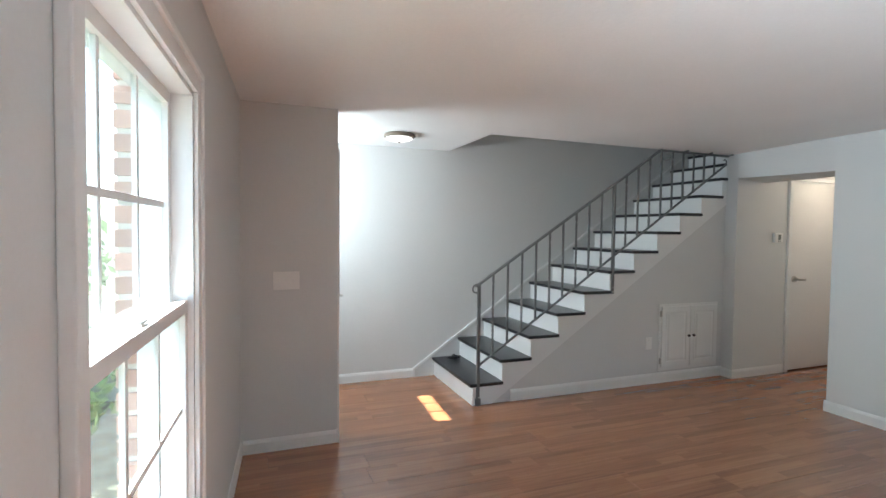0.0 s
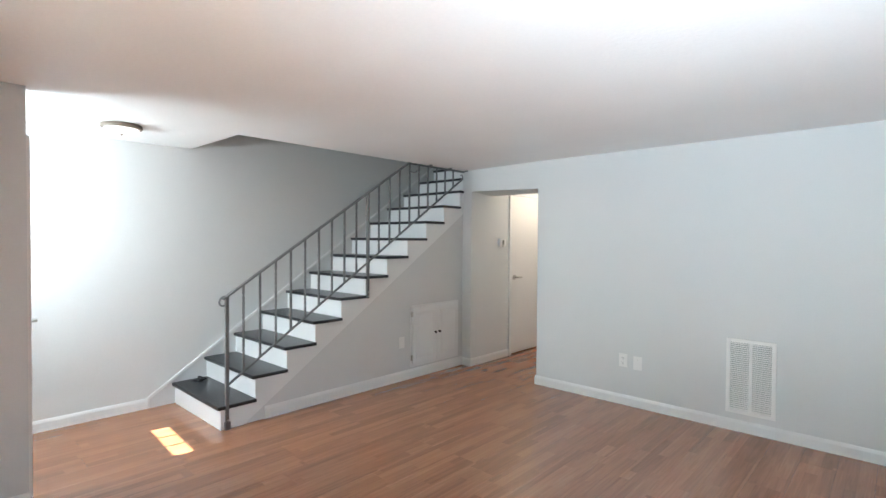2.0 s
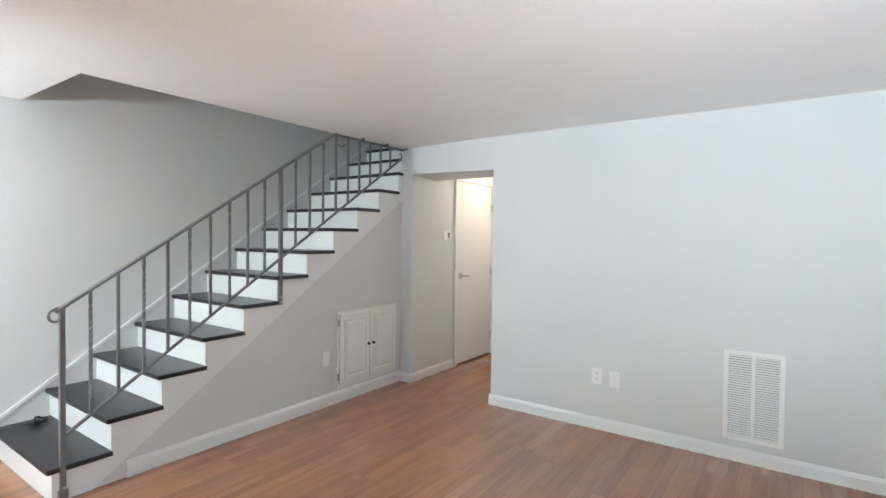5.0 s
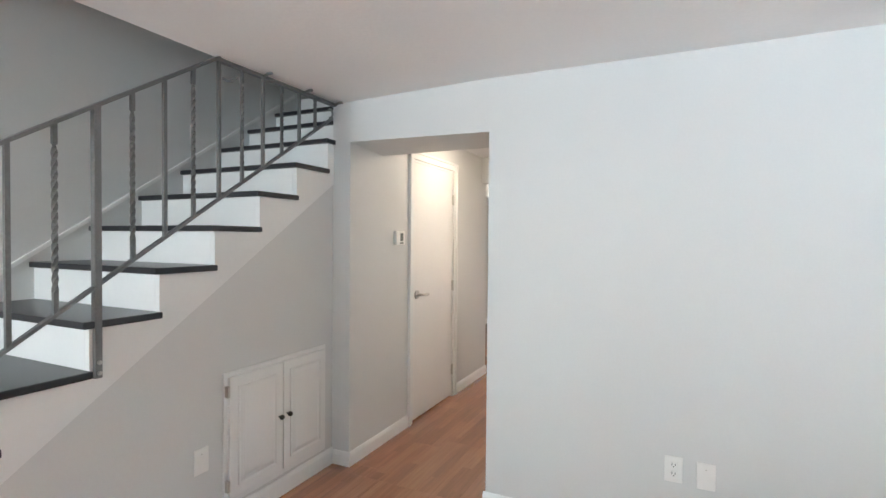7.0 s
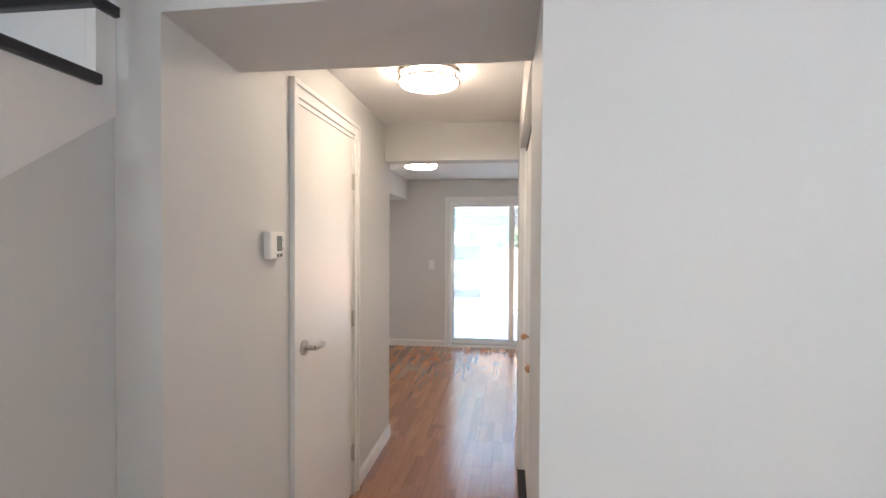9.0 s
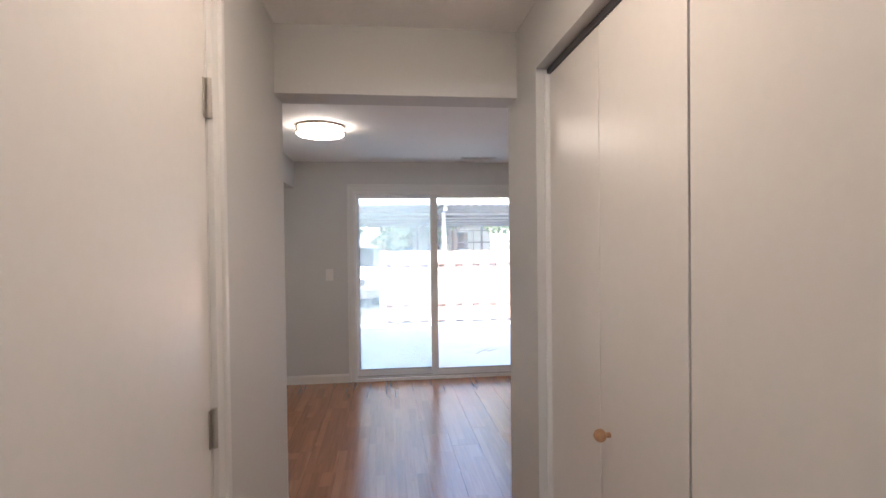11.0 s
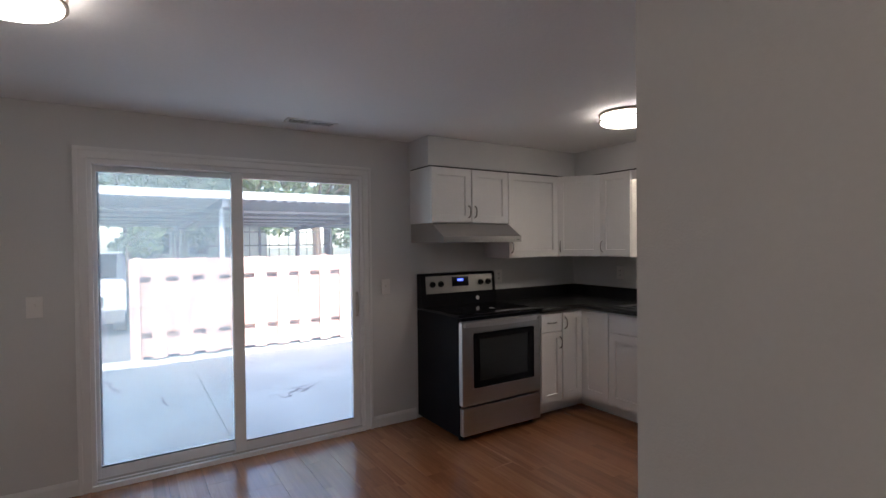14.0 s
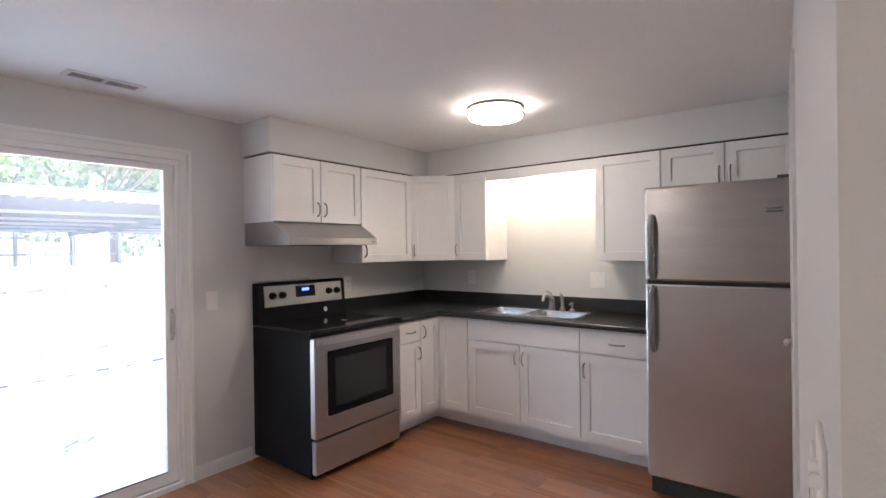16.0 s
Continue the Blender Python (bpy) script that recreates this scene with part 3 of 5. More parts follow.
# ---- openings: windows and doors ----
def fixture(name, m, label, category):
    """A window or door of the setting, with its parts as children."""
    ob = thing(name, m, label, category)
    return tagged(ob, kind="structure")


def casing(parent, x0, x1, z0, z1, w, sill=False):
    """Two-step casing round an opening on a face at y=0 that looks to -y."""
    def run(a, b, c, d):
        return boxes((a, b, -0.014, 0, c, d), bevel=0.002)
    part("casing", run(x0 - w, x0, z0, z1), TRIM, parent)
    part("casing", run(x1, x1 + w, z0, z1), TRIM, parent)
    part("casing", run(x0 - w, x1 + w, z1, z1 + w), TRIM, parent)
    b = 0.018
    part("casing_band", boxes((x0 - w - 0.004, x0 - w + b, -0.024, 0, z0, z1 + w - b), (x1 + w - b, x1 + w + 0.004, -0.024, 0, z0, z1 + w - b),
                              (x0 - w - 0.004, x1 + w + 0.004, -0.024, 0, z1 + w - b, z1 + w + 0.004), bevel=0.004), TRIM, parent)
    if sill:
        part("casing", run(x0 - w, x1 + w, z0 - w, z0 - 0.022), TRIM, parent)
        part("window_sill", boxes((x0 - w, x1 + w, -0.035, 0.03, z0 - 0.022, z0), bevel=0.004), TRIM, parent)


def pane(name, parent, x0, x1, y, z0, z1, mat=None):
    p = part(name, boxes((x0, x1, y - 0.002, y + 0.002, z0, z1)), mat or GLASS, parent)
    p.visible_shadow = False
    return p


def sash(parent, x0, x1, y, z0, z1, w=0.038, cols=3, rows=2):
    s = part("sash", boxes((x0, x0 + w, y - 0.018, y + 0.018, z0, z1), (x1 - w, x1, y - 0.018, y + 0.018, z0, z1),
                           (x0 + w, x1 - w, y - 0.018, y + 0.018, z0, z0 + w), (x0 + w, x1 - w, y - 0.018, y + 0.018, z1 - w, z1)), VINYL, parent, "white vinyl sash")
    a, b, c, d = x0 + w, x1 - w, z0 + w, z1 - w
    for i in range(1, cols):
        x = a + (b - a) * i / cols
        part("muntin", boxes((x - 0.009, x + 0.009, y - 0.006, y + 0.006, c, d)), VINYL, s)
    for i in range(1, rows):
        z = c + (d - c) * i / rows
        part("muntin", boxes((a, b, y - 0.0055, y + 0.0055, z - 0.009, z + 0.009)), VINYL, s)
    pane("pane", s, a, b, y, c, d)


def double_hung(name, x0, x1):
    """Seen from inside, local x runs to the west: the wall looks to +y."""
    w = x1 - x0
    win = fixture(name, pose(x1, YF, 0, 0, 0, 180), "white vinyl double-hung window with grilles in a painted casing", "window")
    casing(win, 0, w, WZ0, WZ1, 0.07, sill=True)
    t = 0.014
    part("window_frame", boxes((0, t, 0, 0.165, WZ0, WZ1), (w - t, w, 0, 0.165, WZ0, WZ1), (t, w - t, 0, 0.165, WZ1 - t, WZ1), (t, w - t, 0, 0.165, WZ0, WZ0 + t)), VINYL, win)
    mid = 1.19
    sash(win, t, w - t, 0.036, WZ0 + t, mid + 0.03)
    sash(win, t, w - t, 0.082, mid - 0.02, WZ1 - t)
    part("sash_lock", boxes((w / 2 - 0.03, w / 2 + 0.03, 0.028, 0.046, mid + 0.03, mid + 0.042), bevel=0.003), NICKEL, win)
    return win


front(double_hung("window_1", WX0, WX1))
front(double_hung("window_2", W2X0, W2X1))


def lever(parent, x, z, y=0.0, way=1):
    """Round rose and a lever on a face looking to -y."""
    bm = tube(bmesh.new(), (x, y, z), (x, y - 0.012, z), 0.033, 24)
    tube(bm, (x, y - 0.012, z), (x, y - 0.05, z), 0.011, 12)
    sweep(bm, [(x, y - 0.05, z), (x + way * 0.012, y - 0.058, z), (x + way * 0.05, y - 0.06, z), (x + way * 0.098, y - 0.056, z - 0.003)], 0.011, 10)
    return part("lever_handle", bm, NICKEL, parent, "satin nickel lever handle", smooth=True)


def hinge(parent, x, z, y=0.0):
    bm = boxes((x - 0.017, x + 0.017, y - 0.003, y, z - 0.044, z + 0.044))
    tube(bm, (x, y - 0.008, z - 0.046), (x, y - 0.008, z + 0.046), 0.0065, 10)
    return part("hinge", bm, NICKEL, parent, "worn satin nickel hinge")


# hall door: local x runs along +y of the world, face looks to +x
dw = DY1 - DY0
hall_door = fixture("door_1", pose(HL, DY0, 0, 0, 0, 90), "closed flush door painted off-white with a nickel lever", "door")
casing(hall_door, 0, dw, 0, DZ1, 0.06)
leaf = part("leaf", boxes((0.004, dw - 0.004, 0.002, 0.038, 0.014, DZ1 - 0.004), bevel=0.002), DOORP, hall_door)
part("jamb", boxes((-0.0, 0.003, 0.0, 0.12, 0, DZ1), (dw - 0.003, dw, 0.0, 0.12, 0, DZ1), (0.003, dw - 0.003, 0.04, 0.12, DZ1 - 0.003, DZ1)), TRIM, hall_door)
part("stop", boxes((0.003, dw - 0.003, -0.006, 0.0015, DZ1 - 0.022, DZ1 - 0.0045)), TRIM, hall_door)
lever(leaf, 0.07, 0.99, way=1)
for z in (1.773, 1.008, 0.248):
    hinge(hall_door, dw - 0.008, z)
setting("wall_closet_back", boxes((-0.9, -0.84, DY0 - 0.2, DY1 + 0.2, 0, 1.9)), PAINT, "plain wall behind the hall door", "wall")

# closet: two pairs of bifold panels behind the right hall wall; local x runs along -y of the world
cw = CY1 - CY0
closet = fixture("door_2", pose(HR, CY1, 0, 0, 0, -90), "closed off-white bifold closet doors with wooden knobs", "closet door")
edges = [0.012, 0.408, 0.806, 1.20, cw - 0.012]
for i in range(4):
    a, b = edges[i] + (0.004 if i == 2 else 0.0015), edges[i + 1] - (0.004 if i == 1 else 0.0015)
    p = part("bifold_panel", boxes((a, b, 0.045, 0.075, 0.012, CZ1 - 0.025), bevel=0.002), DOORP, closet)
    if i in (1, 2):
        kx = a + 0.055 if i == 1 else b - 0.055
        bm = tube(bmesh.new(), (kx, 0.045, 0.93), (kx, 0.027, 0.93), 0.007)
        bmesh.ops.create_uvsphere(bm, u_segments=16, v_segments=10, radius=0.017, matrix=Matrix.Translation((kx, 0.018, 0.93)))
        part("knob", bm, WOODKNOB, p, "round unpainted wooden knob", smooth=True)
part("track", boxes((0.0, cw, 0.04, 0.09, CZ1 - 0.022, CZ1 - 0.001)), IRONGREY, closet, "grey metal door track")
part("jamb_strip", boxes((0.0, 0.011, 0.03, 0.1, 0, CZ1 - 0.022), (cw - 0.011, cw, 0.03, 0.1, 0, CZ1 - 0.022)), TRIM, closet)

# front entry: a closed outer door with three small lites, the inner leaf folded back on the stub wall
outer = fixture("door_3", FRONT @ pose(0.15, YF - 0.165, 0, 0, 0, 180), "closed white outer door with three small lites", "door")
L0, L1, LZ0, LZ1 = 0.15, 0.745, 1.775, 1.925
part("leaf", boxes((0, L0, -0.04, 0, 0.0, 2.03), (L1, 0.9, -0.04, 0, 0, 2.03), (L0, L1, -0.04, 0, 0, LZ0 - 0.035), (L0, L1, -0.04, 0, LZ1, 2.03)), DOORP, outer)
for f in (1, 2):
    x = L0 + (L1 - L0) * f / 3
    part("muntin", boxes((x - 0.011, x + 0.011, -0.03, -0.01, LZ0 - 0.035, LZ1)), DOORP, outer)
pane("pane", outer, L0, L1, -0.02, LZ0 - 0.035, LZ1)
inner = fixture("door_4", pose(0.212, -4.55, 0, 0, 0, 90), "open white entry door folded back with a nickel lever", "door")
leaf2 = part("leaf", boxes((0, 0.662, -0.035, 0.0, 0.01, 2.02), bevel=0.002), DOORP, inner)
bm = tube(bmesh.new(), (0.63, 0.0, 0.985), (0.63, 0.055, 0.985), 0.012)
sweep(bm, [(0.625, 0.055, 0.985), (0.65, 0.06, 0.985), (0.70, 0.062, 0.985)], 0.0095, 8)
part("lever_handle", bm, NICKEL, leaf2, "satin nickel lever handle", smooth=True)

# sliding glass door: local y runs outward through the wall
slider = fixture("door_5", pose(0, YK, 0), "white vinyl sliding glass door with a painted casing", "sliding door")
casing(slider, SX0, SX1, 0, SZ1, 0.062)
part("door_frame", boxes((SX0, SX0 + 0.022, 0, 0.15, 0.03, SZ1), (SX1 - 0.022, SX1, 0, 0.15, 0.03, SZ1), (SX0 + 0.022, SX1 - 0.022, 0, 0.15, SZ1 - 0.03, SZ1),
                         (SX0, SX1, -0.02, 0.16, 0.0, 0.03)), VINYL, slider)
part("track", boxes((SX0 + 0.022, SX1 - 0.022, 0.055, 0.06, 0.03, 0.042), (SX0 + 0.022, SX1 - 0.022, 0.005, 0.01, 0.03, 0.04)), NICKEL, slider)


def slider_panel(name, x0, x1, y, wl, wr, label, mat):
    z0, z1, wt, wb = 0.033, SZ1 - 0.031, 0.035, 0.068
    f = part(name, boxes((x0, x0 + wl, y - 0.02, y + 0.02, z0, z1), (x1 - wr, x1, y - 0.02, y + 0.02, z0, z1),
                         (x0 + wl, x1 - wr, y - 0.02, y + 0.02, z0, z0 + wb), (x0 + wl, x1 - wr, y - 0.02, y + 0.02, z1 - wt, z1), bevel=0.003), VINYL, slider, label)
    pane("pane", f, x0 + wl, x1 - wr, y, z0 + wb, z1 - wt, mat)
    part("gasket", boxes((x0 + wl, x1 - wr, y - 0.021, y - 0.015, z0 + wb, z0 + wb + 0.006)), SLOT, f)
    return f


slider_panel("fixed_panel", SX0 + 0.022, 1.075, 0.095, 0.02, 0.05, "fixed vinyl panel with a screen behind it", DOORGLASS)
mov = slider_panel("sliding_panel", 1.008, SX1 - 0.022, 0.038, 0.072, 0.06, "sliding vinyl panel", DOORGLASS)
bm = boxes((1.888, 1.908, 0.008, 0.018, 0.885, 1.075), bevel=0.003)
sweep(bm, [(1.898, 0.012, 0.91), (1.89, -0.02, 0.92), (1.888, -0.03, 0.98), (1.89, -0.02, 1.04), (1.898, 0.012, 1.05)], 0.008, 8)
part("pull_handle", bm, NICKEL, mov, "brushed metal pull handle", smooth=True)
scr = part("insect_screen", boxes((SX0 + 0.03, 1.05, 0.128, 0.129, 0.06, SZ1 - 0.04)), HAZE, slider, "fine grey insect screen")
scr.visible_shadow = False
part("screen_frame", boxes((SX0 + 0.022, SX0 + 0.052, 0.122, 0.135, 0.04, SZ1 - 0.03), (1.03, 1.075, 0.122, 0.135, 0.04, SZ1 - 0.03)), CARPORT, slider)

# pantry door on the kitchen's near wall, seen edge-on
pantry = fixture("door_6", pose(3.36, near_y(3.36), 0, 0, 0, 182.76), "closed white pantry door with a lever beside the fridge", "door")
part("casing", boxes((-0.06, 0, -0.012, 0, 0, 2.08), (0.70, 0.76, -0.012, 0, 0, 2.08), (0, 0.70, -0.012, 0, 2.02, 2.08)), TRIM, pantry)
pl = part("leaf", boxes((0.002, 0.698, -0.008, -0.001, 0.01, 2.018)), DOORP, pantry)
bm = tube(bmesh.new(), (0.045, -0.008, 0.96), (0.045, -0.014, 0.96), 0.03, 24)
tube(bm, (0.045, -0.014, 0.96), (0.045, -0.032, 0.96), 0.011, 12)
sweep(bm, [(0.045, -0.030, 0.96), (0.08, -0.034, 0.96), (0.14, -0.032, 0.958)], 0.009, 10)
part("lever_handle", bm, NICKEL, pl, "satin nickel lever handle", smooth=True)


# ---- lamps ----
def ceiling_light(x, y, r, glow, label, ring=None, turn=1.65, zc=H):
    ring = ring or BRONZE
    lamp = thing("ceiling_light", pose(x, y, zc), label, "ceiling light", "flush ceiling lights")
    part("base", disc_stack(bmesh.new(), [(r * 0.99, -0.001), (r, -0.005), (r, -0.016), (r * 0.96, -0.018)], 40), ring, lamp, "dull metal base ring", smooth=True)
    part("diffuser", disc_stack(bmesh.new(), [(r * 0.94, -0.017), (r * 0.95, -0.048), (r * 0.94, -0.060), (r * 0.88, -0.068), (r * 0.6, -0.075), (r * 0.3, -0.078), (r * 0.05, -0.079)], 40), glow, lamp, "lit white diffuser", smooth=True)
    part("trim_ring", disc_stack(bmesh.new(), [(r * 0.955, -0.046), (r * 1.01, -0.046), (r * 1.01, -0.054), (r * 0.955, -0.054)], 40), ring, lamp, "thin metal trim ring", smooth=True)
    for k in range(3):
        a = turn + k * 2.094
        bm = boxes((r * 1.0, r * 1.022, -0.009, 0.009, -0.056, -0.018), bevel=0.002)
        bmesh.ops.rotate(bm, verts=bm.verts, cent=(0, 0, 0), matrix=Matrix.Rotation(a, 3, "Z"))
        part("clip", bm, ring, lamp)
    return lamp


ceiling_light(0.09, 4.03, 0.174, GLOW, "lit round flush ceiling light with metal rings")
ceiling_light(3.12, 4.08, 0.174, GLOW, "lit round flush ceiling light with metal rings", turn=0.55)
ceiling_light(0.61, 1.31, 0.15, GLOW_HALL, "lit round flush ceiling light with metal rings")
entry = thing("ceiling_light", pose(-0.30, -3.31, H), "round bronze flush ceiling light above the entry, unlit", "ceiling light")
part("base", disc_stack(bmesh.new(), [(0.12, -0.001), (0.128, -0.006), (0.130, -0.022), (0.125, -0.030), (0.112, -0.033)], 40), BRONZE, entry, "dull bronze base ring", smooth=True)
part("diffuser", disc_stack(bmesh.new(), [(0.110, -0.031), (0.104, -0.045), (0.085, -0.056), (0.05, -0.063), (0.01, -0.065)], 40), GLOW_ENTRY, entry, "frosted white glass bowl with a faint glow put in", smooth=True)
part("finial", disc_stack(bmesh.new(), [(0.008, -0.064), (0.010, -0.070), (0.004, -0.078)], 16), BRONZE, entry, smooth=True)


# ---- plates on walls ----
def plate(m, w, h, kind, label, category, n=1):
    p = thing({"outlet": "wall_outlet", "switch": "light_switch", "blank": "blank_plate"}[kind], m, label, category)
    part("cover_plate", boxes((-w / 2, w / 2, -0.006, 0, -h / 2, h / 2), bevel=0.003), PLASTIC, p)
    for i in range(n):
        x = (i - (n - 1) / 2) * 0.046
        if kind == "switch":
            part("toggle", boxes((x - 0.005, x + 0.005, -0.016, -0.005, -0.002, 0.016), bevel=0.002), PLASTIC, p)
        if kind == "outlet":
            for z in (-0.02, 0.02):
                s = part("socket", boxes((x - 0.017, x + 0.017, -0.008, -0.005, z - 0.014, z + 0.014), bevel=0.002), PLASTIC, p)
                part("slot", boxes((x - 0.008, x - 0.0055, -0.0086, -0.007, z - 0.003, z + 0.008), (x + 0.0055, x + 0.008, -0.0086, -0.007, z - 0.003, z + 0.008),
                                   (x - 0.002, x + 0.002, -0.0086, -0.007, z - 0.010, z - 0.006)), SLOT, s)
        if kind == "blank":
            part("screw", tube(bmesh.new(), (x, -0.006, 0.03), (x, -0.0072, 0.03), 0.003, 8), NICKEL, p)
    return p


SOUTH, EAST, WEST, NORTH = 0, 90, -90, 180      # the way a plate looks: -y, +x, -x, +y
plate(pose(1.965, 0, 0.396, 0, 0, SOUTH), 0.075, 0.118, "outlet", "white duplex outlet on the pale wall", "outlet")
plate(pose(2.095, 0, 0.388, 0, 0, SOUTH), 0.075, 0.118, "blank", "white blank cover plate beside an outlet", "cover plate")
plate(pose(4.03, 0, 0.415, 0, 0, SOUTH), 0.075, 0.118, "outlet", "white duplex outlet low on the wall", "outlet")
plate(pose(-0.001, -0.885, 0.396, 0, 0, EAST), 0.075, 0.118, "blank", "white cover plate below the stairs", "cover plate")
plate(pose(0.35, -4.25, 1.12, 0, 0, EAST), 0.165, 0.118, "switch", "white triple switch plate on the stub wall", "switch", 3)
plate(pose(-0.034, YK, 1.11, 0, 0, SOUTH), 0.075, 0.12, "switch", "white single switch beside the sliding door", "switch")
plate(pose(2.137, YK, 1.10, 0, 0, SOUTH), 0.075, 0.12, "switch", "white single switch between sliding door and range", "switch")
plate(pose(KE, 3.87, 1.15, 0, 0, WEST), 0.118, 0.118, "switch", "white double switch plate above the counter", "switch", 2)
plate(pose(KE, 5.03, 1.15, 0, 0, WEST), 0.075, 0.118, "outlet", "white duplex outlet in the counter corner", "outlet")
plate(pose(3.28, YK, 1.134, 0, 0, SOUTH), 0.075, 0.118, "outlet", "white duplex outlet behind the range", "outlet")
plate(pose(1.30, near_y(1.30), 1.11, 0, 0, NORTH + 2.76), 0.118, 0.118, "switch", "white double switch plate at the kitchen entry", "switch", 2)
plate(pose(1.52, near_y(1.52), 1.02, 0, 0, NORTH + 2.76), 0.075, 0.118, "outlet", "white outlet at the kitchen entry", "outlet")

thermo = thing("thermostat", pose(HL, 0.655, 1.43, 0, 0, 90), "white wall thermostat with a grey display", "thermostat")
part("housing", boxes((-0.06, 0.06, -0.03, 0, -0.05, 0.05), bevel=0.008), PLASTIC, thermo)
part("display", boxes((-0.012, 0.028, -0.0315, -0.028, -0.022, 0.034), bevel=0.001), SCREEN, thermo, "grey liquid crystal display")
for x, z in ((0.042, 0.02), (0.042, -0.012), (-0.005, -0.037), (0.02, -0.037)):
    part("button", boxes((x - 0.007, x + 0.007, -0.033, -0.029, z - 0.006, z + 0.006), bevel=0.001), SCREEN if z < -0.03 else PLASTIC, thermo)

# return air grille
grille = thing("air_return_grille", pose(2.954, 0, 0.427), "white slatted return air grille on the wall", "vent")
gw, gh = 0.165, 0.288
part("frame", boxes((-gw, -gw + 0.028, -0.012, 0, -gh, gh), (gw - 0.028, gw, -0.012, 0, -gh, gh), (-gw + 0.028, gw - 0.028, -0.012, 0, gh - 0.028, gh),
                    (-gw + 0.028, gw - 0.028, -0.012, 0, -gh, -gh + 0.028), (-0.011, 0.011, -0.0105, 0, -gh + 0.028, gh - 0.028), bevel=0.002), PLASTIC, grille)
# no duct is built: its shade is the colour of this flat sheet
part("backing", boxes((-gw + 0.02, gw - 0.02, -0.002, -0.0005, -gh + 0.02, gh - 0.02)), SCREEN, grille, "grey sheet standing in for duct shade")
bm = bmesh.new()
box(bm, -0.0625, 0.0625, -0.001, 0.001, -0.006, 0.006)
bmesh.ops.rotate(bm, verts=bm.verts, cent=(0, 0, 0), matrix=Matrix.Rotation(radians(-38), 3, "X"))
slat_mesh = mesh_of("slat", bm, PLASTIC)
n_slat = 34
for i in range(n_slat):
    z = -gh + 0.036 + (2 * gh - 0.072) * i / (n_slat - 1)
    for x in (-0.074, 0.074):
        s = new("slat", slat_mesh)
        s.parent = grille
        s.location = (x, -0.007, z)

cvent = thing("ceiling_vent", pose(1.465, 5.32, H), "long white ceiling register with dark slots", "vent")
part("frame", boxes((-0.17, 0.17, -0.055, -0.038, -0.008, 0), (-0.17, 0.17, 0.038, 0.055, -0.008, 0), (-0.17, -0.148, -0.038, 0.038, -0.008, 0), (0.148, 0.17, -0.038, 0.038, -0.008, 0),
                    (-0.008, 0.008, -0.038, 0.038, -0.007, 0), bevel=0.0015), PLASTIC, cvent)
# dark slots come from this sheet's colour; the ceiling has no hole here
part("backing", boxes((-0.15, 0.15, -0.04, 0.04, -0.0015, -0.0005)), SLOT, cvent, "near-black sheet painted as the darkness in the register")
for i in range(5):
    y = -0.03 + i * 0.015
    bm = bmesh.new()
    box(bm, -0.148, 0.148, -0.0012, 0.0012, -0.0005, 0.0005)
    bmesh.ops.rotate(bm, verts=bm.verts, cent=(0, 0, 0), matrix=Matrix.Rotation(radians(50), 3, "X"))
    bmesh.ops.translate(bm, verts=bm.verts, vec=(0, y, -0.0045))
    part("slat", bm, PLASTIC, cvent)


# ---- access cupboard below the stairs ----
def raised_door(x0, x1, z0, z1, y, t=0.018):
    """Slab with a raised field: local face to -y."""
    bm = boxes((x0, x1, y - t, y, z0, z1), bevel=0.003)
    w = 0.05
    a, b, c, d = x0 + w, x1 - w, z0 + w, z1 - w
    for (p, q) in (((a, c), (b, d)),):
        outer_ = [(p[0], p[1]), (q[0], p[1]), (q[0], q[1]), (p[0], q[1])]
        g = 0.012
        mids = [(p[0] + g, p[1] + g), (q[0] - g, p[1] + g), (q[0] - g, q[1] - g), (p[0] + g, q[1] - g)]
        g2 = 0.035
        ins = [(p[0] + g2, p[1] + g2), (q[0] - g2, p[1] + g2), (q[0] - g2, q[1] - g2), (p[0] + g2, q[1] - g2)]
        rings = [[bm.verts.new((u, y - t - dy, v)) for u, v in ring] for ring, dy in ((outer_, -0.001), (outer_, 0.006), (mids, 0.0015), (ins, 0.008))]
        for r0, r1 in zip(rings, rings[1:]):
            for k in range(4):
                bm.faces.new((r0[k], r0[(k + 1) % 4], r1[(k + 1) % 4], r1[k]))
        bm.faces.new(rings[-1])
        bmesh.ops.recalc_face_normals(bm, faces=bm.faces)
    return bm


cup = thing("access_cupboard", pose(-0.001, -0.765, 0.118, 0, 0, 90), "white raised-panel cupboard doors below the stairs", "cupboard")
part("face_frame", boxes((0, 0.762, -0.008, 0, 0, 0.65)), TRIM, cup)
for x0, x1, kx in ((0.022, 0.378, 0.35), (0.384, 0.74, 0.412)):
    d = part("door", raised_door(x0, x1, 0.035, 0.628, -0.008), TRIM, cup, "white raised-panel door")
    bm = tube(bmesh.new(), (kx, -0.026, 0.335), (kx, -0.04, 0.335), 0.006)
    bmesh.ops.create_uvsphere(bm, u_segments=14, v_segments=8, radius=0.014, matrix=Matrix.Translation((kx, -0.047, 0.335)))
    part("knob", bm, DARKKNOB, d, "small dark metal knob", smooth=True)
for z in (0.10, 0.56):
    part("hinge", boxes((0.006, 0.02, -0.03, -0.008, z - 0.028, z + 0.028), bevel=0.002), NICKEL, cup)
wedge = tagged(new("door_wedge", mesh_of("door_wedge", prism(bmesh.new(), [(0, 0), (0.09, 0), (0.09, 0.03), (0, 0.006)], "y", -0.02, 0.02), SLOT)),
               "small dark rubber door wedge on the bottom tread", "door wedge")
wedge.matrix_world = pose(-0.86, STR_Y0 + 0.13, RISE, 0, 0, 20)


